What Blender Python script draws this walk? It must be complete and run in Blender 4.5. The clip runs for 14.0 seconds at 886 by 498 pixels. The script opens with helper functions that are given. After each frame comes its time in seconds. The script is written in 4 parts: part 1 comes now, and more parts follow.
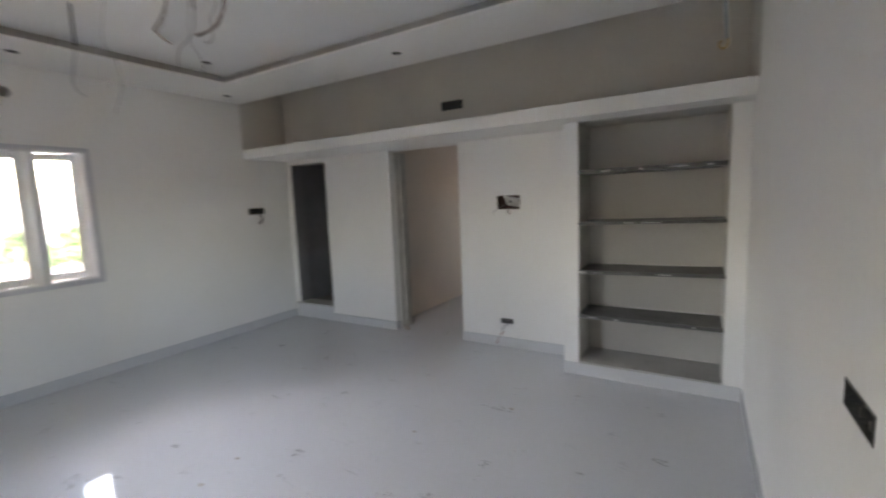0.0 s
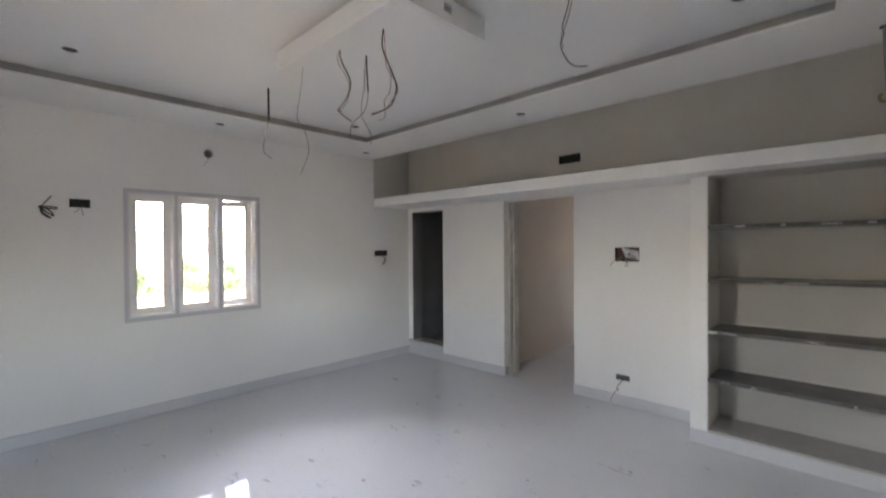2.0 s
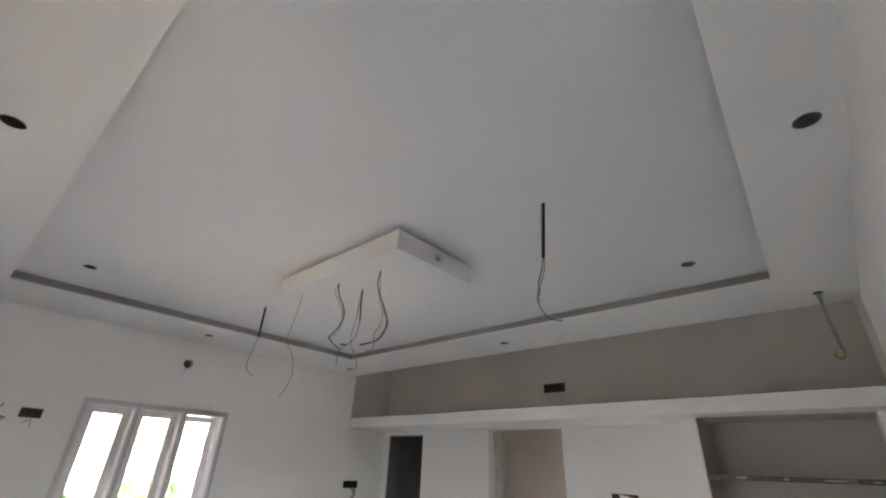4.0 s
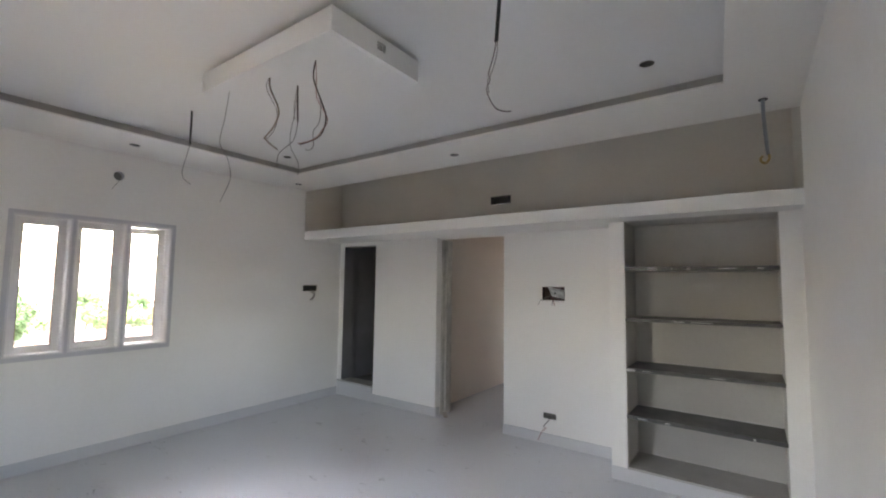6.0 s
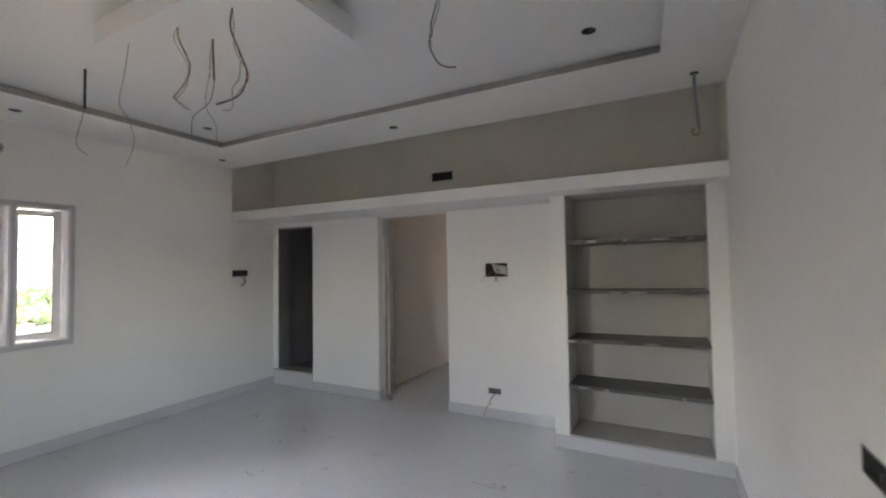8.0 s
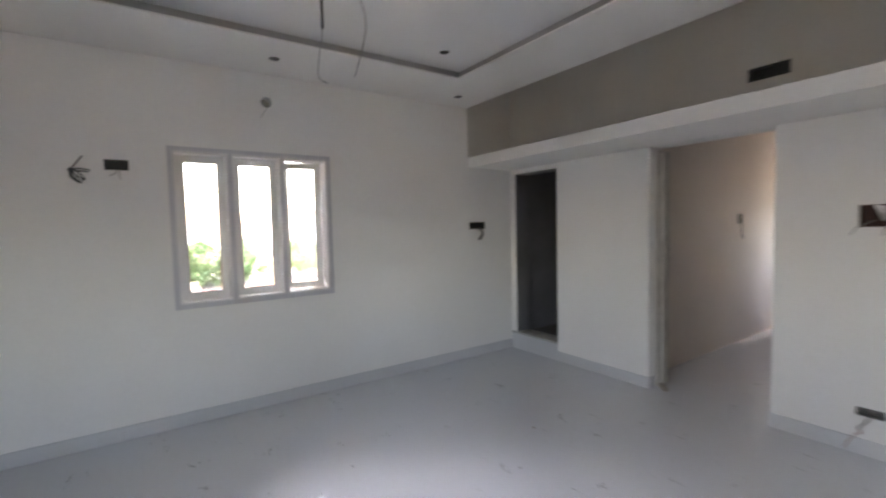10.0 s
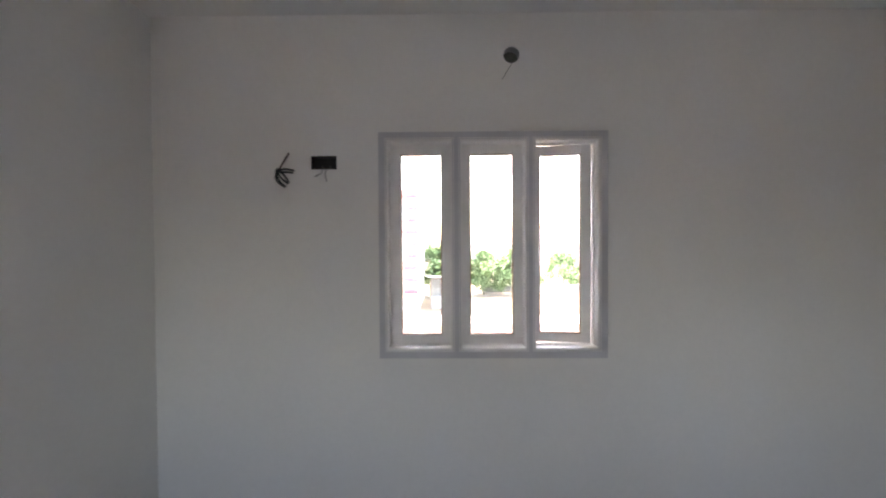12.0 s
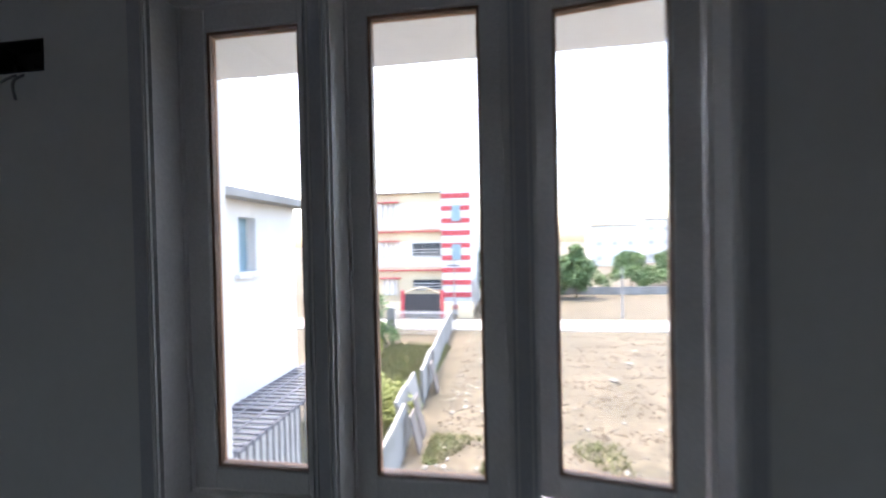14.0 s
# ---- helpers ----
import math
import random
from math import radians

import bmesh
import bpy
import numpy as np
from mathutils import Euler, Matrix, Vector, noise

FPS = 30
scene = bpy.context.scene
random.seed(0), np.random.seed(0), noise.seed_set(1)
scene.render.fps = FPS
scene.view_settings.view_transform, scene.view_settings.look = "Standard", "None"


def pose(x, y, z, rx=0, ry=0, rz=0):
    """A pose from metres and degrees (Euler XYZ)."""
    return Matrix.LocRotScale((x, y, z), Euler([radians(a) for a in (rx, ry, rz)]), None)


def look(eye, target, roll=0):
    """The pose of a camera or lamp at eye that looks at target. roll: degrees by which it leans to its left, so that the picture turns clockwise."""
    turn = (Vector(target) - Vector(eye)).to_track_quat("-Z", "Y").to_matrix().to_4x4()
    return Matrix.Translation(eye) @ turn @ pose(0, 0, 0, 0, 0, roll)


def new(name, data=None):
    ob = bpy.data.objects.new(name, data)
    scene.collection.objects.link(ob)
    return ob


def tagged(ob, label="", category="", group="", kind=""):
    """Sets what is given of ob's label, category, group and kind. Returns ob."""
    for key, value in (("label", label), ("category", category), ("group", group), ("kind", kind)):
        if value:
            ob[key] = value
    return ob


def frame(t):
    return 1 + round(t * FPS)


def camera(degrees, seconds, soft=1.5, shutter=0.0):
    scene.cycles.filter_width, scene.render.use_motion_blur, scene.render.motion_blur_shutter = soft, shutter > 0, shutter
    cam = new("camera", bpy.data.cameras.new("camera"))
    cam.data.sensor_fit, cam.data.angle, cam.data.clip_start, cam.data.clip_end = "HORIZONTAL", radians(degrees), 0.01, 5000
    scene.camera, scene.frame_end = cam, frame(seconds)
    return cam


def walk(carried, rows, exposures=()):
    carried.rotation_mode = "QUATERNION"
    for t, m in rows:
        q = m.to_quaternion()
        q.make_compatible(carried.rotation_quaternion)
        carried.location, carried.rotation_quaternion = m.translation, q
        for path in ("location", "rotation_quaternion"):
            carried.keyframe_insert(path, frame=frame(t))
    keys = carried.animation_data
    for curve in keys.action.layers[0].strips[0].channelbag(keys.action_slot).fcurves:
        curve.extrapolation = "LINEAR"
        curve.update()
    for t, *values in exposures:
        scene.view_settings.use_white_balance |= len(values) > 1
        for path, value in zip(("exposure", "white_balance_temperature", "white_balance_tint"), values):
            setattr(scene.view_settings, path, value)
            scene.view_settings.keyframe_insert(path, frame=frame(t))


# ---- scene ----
cam = camera(91.3, 14.0, soft=2.0, shutter=0.5)
PATH = [
    (0, (0.276, 2.058, 1.586), (-0.747, 3.76, 1.351), -2.3),
    (0.5, (0.351, 1.911, 1.603), (-0.961, 3.409, 1.423), -2.9),
    (1, (0.312, 1.873, 1.6), (-1.018, 3.358, 1.438), -2.8),
    (1.5, (0.272, 1.829, 1.593), (-1.082, 3.295, 1.456), -2.6),
    (2, (0.258, 1.808, 1.626), (-1.128, 3.25, 1.605), -0.4),
    (2.5, (0.263, 1.796, 1.664), (-1.068, 3.258, 1.97), 0.8),
    (3, (0.295, 1.76, 1.731), (-0.944, 3.11, 2.533), 2.5),
    (3.2, (0.305, 1.753, 1.735), (-0.898, 3.054, 2.662), 2.4),
    (5.3, (0.304, 1.787, 1.682), (-0.9, 3.311, 2.159), 0.9),
    (5.5, (0.297, 1.811, 1.657), (-0.913, 3.371, 1.978), 0.9),
    (6, (0.273, 1.868, 1.622), (-0.888, 3.49, 1.772), 0.8),
    (6.5, (0.267, 1.878, 1.615), (-0.886, 3.508, 1.721), 0.3),
    (7, (0.272, 1.893, 1.611), (-0.696, 3.641, 1.68), -0.1),
    (7.2, (0.271, 1.897, 1.609), (-0.578, 3.707, 1.662), -0.1),
    (9.3, (-0.326, 2.267, 1.524), (-1.683, 3.735, 1.531), -1.6),
    (9.5, (-0.45, 2.326, 1.556), (-1.894, 3.708, 1.504), -1.6),
    (10, (-0.761, 2.491, 1.519), (-2.409, 3.619, 1.41), -1.4),
    (10.5, (-1.153, 2.574, 1.507), (-2.963, 3.413, 1.37), -2.2),
    (11, (-1.482, 2.753, 1.569), (-3.375, 3.374, 1.384), -2.0),
    (11.3, (-1.719, 2.83, 1.526), (-3.691, 3.134, 1.389), -0.8),
    (11.5, (-1.861, 2.914, 1.525), (-3.856, 3.03, 1.426), -0.2),
    (12, (-2.246, 3.036, 1.571), (-4.245, 3.01, 1.532), -0.3),
    (12.5, (-2.613, 3.203, 1.56), (-4.613, 3.204, 1.554), -0.3),
    (13, (-3.005, 3.304, 1.517), (-5.005, 3.277, 1.549), -0.4),
    (13.3, (-3.290, 3.328, 1.530), (-5.290, 3.279, 1.534), -0.6),
    (13.5, (-3.428, 3.338, 1.545), (-5.427, 3.284, 1.531), -0.7),
    (13.8, (-3.667, 3.435, 1.525), (-5.662, 3.289, 1.513), -1.1),
    (14, (-3.804, 3.464, 1.557), (-5.781, 3.163, 1.525), -1.2),
]
EXPOSURES = [(0, 5.9, 8400, 17), (2, 6.1, 8350, 18), (6, 6.1, 8350, 18), (7, 5.85, 8350, 18), (9.5, 5.95, 8350, 19), (10, 5.95, 8300, 19), (11, 5.9, 8300, 20), (12, 5.55, 8250, 20), (12.5, 5.15, 8000, 20), (13, 4.4, 7700, 18), (13.5, 3.8, 7200, 15), (14, 3.4, 6900, 15)]
walk(cam, [(t, look(eye, target, roll)) for t, eye, target, roll in PATH], EXPOSURES)

# ---- light ----
world = bpy.data.worlds.new("sky_world")
scene.world = world
world.use_nodes = True
wn = world.node_tree
sky = wn.nodes.new("ShaderNodeTexSky")
sky.sky_type = "NISHITA"
sky.sun_disc = False
sky.sun_elevation, sky.sun_rotation = radians(70), radians(-125)
sky.air_density, sky.dust_density, sky.ozone_density = 1.0, 3.5, 0.6
wn.nodes["Background"].inputs["Strength"].default_value = 0.15
wn.links.new(sky.outputs["Color"], wn.nodes["Background"].inputs["Color"])
sun_data = bpy.data.lights.new("sun", "SUN")
sun_data.energy, sun_data.angle, sun_data.color = 0.5, radians(14), (1.0, 0.95, 0.88)
sun = new("sun", sun_data)
sun.matrix_world = look((-13.4, -9.4, 45), (0, 0, 0))

def sky_door(name, m, w, h):
    """A light portal in an opening: it guides the sky's light in and gives off none of its own."""
    d = bpy.data.lights.new(name, "AREA")
    d.shape, d.size, d.size_y, d.energy = "RECTANGLE", w, h, 1.0
    d.cycles.is_portal = True
    new(name, d).matrix_world = m


sky_door("window_portal", look((-4.80, 3.282, 1.545), (0, 3.282, 1.545)), 1.30, 1.30)
# The next two serve unseen windows added to brighten the room.
sky_door("side_fill_portal", look((0.70, 1.90, 1.54), (-3.0, 1.90, 1.54)), 0.60, 1.16)
sky_door("rear_fill_portal", look((-2.20, 1.24, 1.54), (-2.20, 4.0, 1.54)), 0.50, 1.16)
# This one serves an unseen opening added to light the passage.
sky_door("passage_portal", look((-1.75, 10.60, 1.5), (-3.0, 10.60, 1.5)), 0.66, 1.0)

# ---- materials ----
def mat(name, color, rough=0.6, metal=0.0, big=0.06, fine=0.04, size=1.2, grain=60.0, bump=0.05, tint=None, gloss=0.5, vary=0.0):
    """A surface with slow stains and fine grain at real size."""
    m = bpy.data.materials.new(name)
    m.use_nodes = True
    t = m.node_tree
    b = t.nodes["Principled BSDF"]
    b.inputs["Roughness"].default_value, b.inputs["Metallic"].default_value = rough, metal
    b.inputs["Specular IOR Level"].default_value = gloss
    geo = t.nodes.new("ShaderNodeNewGeometry")
    n1, n2 = t.nodes.new("ShaderNodeTexNoise"), t.nodes.new("ShaderNodeTexNoise")
    n1.inputs["Scale"].default_value, n1.inputs["Detail"].default_value = size, 6
    n2.inputs["Scale"].default_value, n2.inputs["Detail"].default_value = grain, 3
    for n in (n1, n2):
        t.links.new(geo.outputs["Position"], n.inputs["Vector"])
    def blend(fac_node, amount, low, high, link_low=None):
        r = t.nodes.new("ShaderNodeMapRange")
        r.inputs["From Min"].default_value, r.inputs["From Max"].default_value = 0.3, 0.7
        t.links.new(fac_node.outputs["Fac"], r.inputs["Value"])
        mix = t.nodes.new("ShaderNodeMix")
        mix.data_type = "RGBA"
        t.links.new(r.outputs["Result"], mix.inputs[0])
        mix.inputs[6].default_value, mix.inputs[7].default_value = (*low, 1), (*high, 1)
        return mix
    other = tint or color
    m1 = blend(n1, big, [c * (1 - big) for c in other], [min(1, c * (1 + big)) for c in color])
    m2 = blend(n2, fine, [1 - fine] * 3, [1 + fine] * 3)
    mul = t.nodes.new("ShaderNodeMix")
    mul.data_type, mul.blend_type = "RGBA", "MULTIPLY"
    mul.inputs[0].default_value = 1.0
    t.links.new(m1.outputs[2], mul.inputs[6])
    t.links.new(m2.outputs[2], mul.inputs[7])
    last = mul.outputs[2]
    if vary:
        info = t.nodes.new("ShaderNodeObjectInfo")
        hsv = t.nodes.new("ShaderNodeHueSaturation")
        r = t.nodes.new("ShaderNodeMapRange")
        r.inputs["To Min"].default_value, r.inputs["To Max"].default_value = 1 - vary, 1 + vary
        t.links.new(info.outputs["Random"], r.inputs["Value"])
        t.links.new(r.outputs["Result"], hsv.inputs["Value"])
        t.links.new(last, hsv.inputs["Color"])
        last = hsv.outputs["Color"]
    t.links.new(last, b.inputs["Base Color"])
    if bump:
        bp = t.nodes.new("ShaderNodeBump")
        bp.inputs["Strength"].default_value, bp.inputs["Distance"].default_value = bump, 0.004
        t.links.new(n2.outputs["Fac"], bp.inputs["Height"])
        t.links.new(bp.outputs["Normal"], b.inputs["Normal"])
    return m


def floor_tile():
    """Polished white vitrified tile: faint clouding, short grey veins, a slightly uneven shine and hairline joints."""
    m = mat("polished_tile", (0.665, 0.675, 0.695), 0.09, 0, 0.03, 0.015, 0.9, 45, 0.0, gloss=0.34)
    t = m.node_tree
    b = t.nodes["Principled BSDF"]
    geo = t.nodes.new("ShaderNodeNewGeometry")
    turn = t.nodes.new("ShaderNodeMapping")
    turn.inputs["Rotation"].default_value = (0, 0, 0.6)
    turn.inputs["Scale"].default_value = (0.8, 4.5, 1.0)
    t.links.new(geo.outputs["Position"], turn.inputs["Vector"])
    vein, where = t.nodes.new("ShaderNodeTexNoise"), t.nodes.new("ShaderNodeTexNoise")
    vein.inputs["Scale"].default_value, vein.inputs["Detail"].default_value = 3.2, 5
    where.inputs["Scale"].default_value, where.inputs["Detail"].default_value = 4.6, 2
    t.links.new(turn.outputs["Vector"], vein.inputs["Vector"])
    t.links.new(geo.outputs["Position"], where.inputs["Vector"])
    def math_node(op, a, v):
        n = t.nodes.new("ShaderNodeMath")
        n.operation = op
        t.links.new(a, n.inputs[0])
        if isinstance(v, (int, float)):
            n.inputs[1].default_value = v
        else:
            t.links.new(v, n.inputs[1])
        return n.outputs[0]
    off = math_node("ABSOLUTE", math_node("SUBTRACT", vein.outputs["Fac"], 0.5), 0)
    line = t.nodes.new("ShaderNodeMapRange")
    line.inputs["From Min"].default_value, line.inputs["From Max"].default_value = 0.002, 0.012
    line.inputs["To Min"].default_value, line.inputs["To Max"].default_value = 1, 0
    t.links.new(off, line.inputs["Value"])
    spots = t.nodes.new("ShaderNodeMapRange")
    spots.inputs["From Min"].default_value, spots.inputs["From Max"].default_value = 0.62, 0.675
    t.links.new(where.outputs["Fac"], spots.inputs["Value"])
    fac = math_node("MULTIPLY", math_node("MULTIPLY", line.outputs["Result"], spots.outputs["Result"]), 0.75)
    joint = t.nodes.new("ShaderNodeTexBrick")
    joint.offset, joint.inputs["Scale"].default_value = 0.0, 1.0
    joint.inputs["Brick Width"].default_value, joint.inputs["Row Height"].default_value = 1.2, 0.8
    joint.inputs["Mortar Size"].default_value, joint.inputs["Mortar Smooth"].default_value = 0.0012, 0.3
    t.links.new(geo.outputs["Position"], joint.inputs["Vector"])
    fac2 = math_node("MAXIMUM", fac, math_node("MULTIPLY", joint.outputs["Fac"], 0.10))
    old = b.inputs["Base Color"].links[0].from_socket
    mix = t.nodes.new("ShaderNodeMix")
    mix.data_type = "RGBA"
    t.links.new(fac2, mix.inputs[0])
    t.links.new(old, mix.inputs[6])
    mix.inputs[7].default_value = (0.20, 0.20, 0.21, 1)
    t.links.new(mix.outputs[2], b.inputs["Base Color"])
    smear = t.nodes.new("ShaderNodeTexNoise")
    smear.inputs["Scale"].default_value, smear.inputs["Detail"].default_value = 2.2, 7
    t.links.new(geo.outputs["Position"], smear.inputs["Vector"])
    rr = t.nodes.new("ShaderNodeMapRange")
    rr.inputs["From Min"].default_value, rr.inputs["From Max"].default_value = 0.35, 0.7
    rr.inputs["To Min"].default_value, rr.inputs["To Max"].default_value = 0.03, 0.10
    t.links.new(smear.outputs["Fac"], rr.inputs["Value"])
    t.links.new(rr.outputs["Result"], b.inputs["Roughness"])
    wave = t.nodes.new("ShaderNodeTexNoise")
    wave.inputs["Scale"].default_value = 3.0
    t.links.new(geo.outputs["Position"], wave.inputs["Vector"])
    bp = t.nodes.new("ShaderNodeBump")
    bp.inputs["Strength"].default_value, bp.inputs["Distance"].default_value = 0.12, 0.008
    t.links.new(wave.outputs["Fac"], bp.inputs["Height"])
    t.links.new(bp.outputs["Normal"], b.inputs["Normal"])
    return m


def glass():
    m = bpy.data.materials.new("clear_glass")
    m.use_nodes = True
    t = m.node_tree
    t.nodes.remove(t.nodes["Principled BSDF"])
    out = t.nodes["Material Output"]
    clear, shine, mix, fr = (t.nodes.new("ShaderNode" + k) for k in ("BsdfTransparent", "BsdfGlossy", "MixShader", "Fresnel"))
    clear.inputs["Color"].default_value = (0.93, 0.95, 0.95, 1)
    shine.inputs["Roughness"].default_value = 0.02
    fr.inputs["IOR"].default_value = 1.45
    t.links.new(fr.outputs["Fac"], mix.inputs[0])
    t.links.new(clear.outputs[0], mix.inputs[1])
    t.links.new(shine.outputs[0], mix.inputs[2])
    t.links.new(mix.outputs[0], out.inputs["Surface"])
    return m


WHITE = mat("white_wall_paint", (0.870, 0.856, 0.832), 0.55, 0, 0.03, 0.012, 0.8, 40, 0.02)
CEIL = mat("white_ceiling_paint", (0.87, 0.855, 0.83), 0.7, 0, 0.02, 0.01, 0.7, 40, 0.015)
# Cooler and duller than CEIL: the tray's weaker light is in the colour.
TRAYTONE = mat("tray_shade_white", (0.785, 0.786, 0.790), 0.7, 0, 0.02, 0.01, 0.7, 40, 0.015)
# Darker and more beige than WHITE, for the loft recess.
LOFT = mat("grey_beige_loft", (0.70, 0.67, 0.62), 0.75, 0, 0.05, 0.02, 1.4, 40, 0.03)
# Grey that carries the shade of the tray step and panel gap.
SHADEGREY = mat("shade_grey_board", (0.38, 0.37, 0.36), 0.9, 0, 0.1, 0.05, 2.0, 60, 0.1)
NICHEP = mat("niche_grey_beige", (0.57, 0.55, 0.515), 0.75, 0, 0.05, 0.02, 1.4, 40, 0.03)
PEACH = mat("peach_wall_paint", (0.75, 0.68, 0.615), 0.6, 0, 0.05, 0.02, 1.0, 80, 0.1)
TILE = floor_tile()
SKIRT = mat("glazed_white_skirting", (0.64, 0.642, 0.646), 0.14, 0, 0.03, 0.015, 0.9, 45, 0.0, gloss=0.3)
GRANITE = mat("dark_granite", (0.105, 0.104, 0.104), 0.4, 0, 0.25, 0.35, 9.0, 240, 0.08)
SILLSTONE = mat("grey_stone_slab", (0.44, 0.425, 0.40), 0.5, 0, 0.12, 0.12, 4.0, 160, 0.1)
CHIP = mat("plaster_smear", (0.72, 0.71, 0.69), 0.8, 0, 0.08, 0.08, 20, 200, 0.3)
# One dark colour for the bath walls, ceiling and doorway lining.
DARKBATH = mat("dark_bath_surface", (0.20, 0.195, 0.21), 0.45, 0, 0.15, 0.1, 2.0, 90, 0.05)
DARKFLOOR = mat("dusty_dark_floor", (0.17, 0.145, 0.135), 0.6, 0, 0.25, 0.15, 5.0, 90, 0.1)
CASING = mat("grey_primed_wood", (0.60, 0.595, 0.62), 0.5, 0, 0.06, 0.05, 3.0, 120, 0.1)
SASH = mat("white_primed_wood", (0.83, 0.81, 0.80), 0.45, 0, 0.07, 0.05, 5.0, 130, 0.1)
BUSH = mat("yellow_green_leaves", (0.34, 0.35, 0.12), 0.7, 0, 0.3, 0.2, 1.5, 20, 0.0, tint=(0.22, 0.27, 0.09))
BEAD = mat("bare_brown_wood", (0.32, 0.175, 0.11), 0.55, 0, 0.25, 0.15, 14, 150, 0.15)
JAMB = mat("raw_wood_jamb", (0.56, 0.535, 0.495), 0.65, 0, 0.15, 0.1, 6, 120, 0.15)
GLASS = glass()
BLACK = mat("black_plastic", (0.022, 0.022, 0.024), 0.5, 0, 0.2, 0.1, 20, 200, 0.05)
GREYBOX = mat("dull_zinc_box", (0.17, 0.165, 0.16), 0.55, 0.3, 0.3, 0.2, 30, 200, 0.1)
RUST = mat("rusty_box", (0.075, 0.036, 0.030), 0.75, 0, 0.4, 0.3, 40, 200, 0.2)
WIREGREY = mat("grey_wire", (0.30, 0.28, 0.27), 0.5, 0, 0.2, 0.1, 40, 200, 0.0)
WIRERED = mat("dull_red_wire", (0.32, 0.12, 0.09), 0.5, 0, 0.2, 0.1, 40, 200, 0.0)
WIREDARK = mat("dark_wire", (0.10, 0.07, 0.065), 0.5, 0, 0.2, 0.1, 40, 200, 0.0)
WIRETAN = mat("tan_conduit", (0.30, 0.25, 0.21), 0.5, 0, 0.15, 0.1, 40, 200, 0.0)
PIPE = mat("grey_pvc_pipe", (0.28, 0.30, 0.33), 0.4, 0, 0.1, 0.05, 20, 200, 0.0)
TAPE = mat("yellowed_tape", (0.42, 0.30, 0.12), 0.6, 0, 0.2, 0.1, 30, 200, 0.1)
WRAP = mat("crumpled_white_wrap", (0.86, 0.86, 0.85), 0.4, 0, 0.06, 0.04, 12, 120, 0.1)
DUST = mat("floor_plaster_dust", (0.42, 0.38, 0.34), 0.9, 0, 0.2, 0.2, 30, 200, 0.3)
STUCCO = mat("outside_white_stucco", (0.62, 0.61, 0.59), 0.8, 0, 0.05, 0.05, 0.6, 30, 0.2)
CREAM = mat("cream_render", (0.66, 0.55, 0.38), 0.8, 0, 0.06, 0.05, 0.5, 20, 0.1)
REDP = mat("red_band_paint", (0.50, 0.07, 0.08), 0.7, 0, 0.08, 0.05, 0.5, 20, 0.1)
# Brightened so that the far walls' white haze is in the colour.
PALE = mat("haze_pale_render", (0.74, 0.71, 0.67), 0.9, 0, 0.1, 0.05, 0.1, 4, 0.0, vary=0.15)
CONC = mat("weathered_concrete", (0.26, 0.255, 0.245), 0.9, 0, 0.25, 0.12, 1.3, 20, 0.3)
ROADM = mat("pale_concrete_road", (0.38, 0.37, 0.35), 0.9, 0, 0.1, 0.06, 0.8, 15, 0.1)
DIRT = mat("sandy_dirt", (0.108, 0.086, 0.058), 0.95, 0, 0.15, 0.45, 0.5, 5, 1.0, tint=(0.080, 0.068, 0.044))
CLOD = mat("dry_dirt_clod", (0.125, 0.098, 0.068), 0.95, 0, 0.2, 0.2, 2.0, 30, 0.3)
GRASSM = mat("dry_green_grass", (0.16, 0.18, 0.075), 0.9, 0, 0.3, 0.2, 2.0, 20, 0.2, tint=(0.24, 0.21, 0.10))
LEAF = mat("green_leaves", (0.13, 0.205, 0.09), 0.7, 0, 0.35, 0.2, 1.5, 20, 0.0, tint=(0.12, 0.175, 0.06))
BARK = mat("brown_bark", (0.12, 0.09, 0.06), 0.9, 0, 0.2, 0.2, 3, 30, 0.3)
DARKWIN = mat("dark_window_glass", (0.04, 0.05, 0.06), 0.15, 0, 0.1, 0.05, 1, 10, 0.0)
BLUEWIN = mat("blue_window_glass", (0.22, 0.33, 0.38), 0.15, 0, 0.1, 0.05, 1, 10, 0.0)
# Far window grey, lightened to hold the haze in its colour.
FARWIN = mat("haze_lightened_grey", (0.46, 0.46, 0.46), 0.5, 0, 0.1, 0.05, 1, 10, 0.0)
GATE = mat("black_steel_gate", (0.04, 0.04, 0.045), 0.5, 0.2, 0.1, 0.1, 2, 30, 0.0)
SLATE = mat("dark_grille_steel", (0.16, 0.16, 0.18), 0.7, 0, 0.15, 0.1, 2, 30, 0.1)
STONEP = mat("pale_rubble", (0.21, 0.195, 0.17), 0.9, 0, 0.2, 0.15, 3, 30, 0.3, vary=0.25)


# ---- mesh helpers ----
def box(bm, x0, y0, z0, x1, y1, z1, turn=None):
    vs = [bm.verts.new((x, y, z)) for x in (x0, x1) for y in (y0, y1) for z in (z0, z1)]
    for f in ((0, 1, 3, 2), (4, 6, 7, 5), (0, 4, 5, 1), (2, 3, 7, 6), (0, 2, 6, 4), (1, 5, 7, 3)):
        bm.faces.new([vs[i] for i in f])
    if turn is not None:
        for v in vs:
            v.co = turn @ v.co
    return vs


def soft_box(x0, y0, z0, x1, y1, z1, r=0.004, seg=2):
    bm = bmesh.new()
    box(bm, x0, y0, z0, x1, y1, z1)
    bmesh.ops.recalc_face_normals(bm, faces=bm.faces)
    bmesh.ops.bevel(bm, geom=bm.edges[:], offset=r, segments=seg, affect="EDGES", profile=0.6)
    return bm


def boxes(*rows):
    bm = bmesh.new()
    for r in rows:
        box(bm, *r)
    return bm


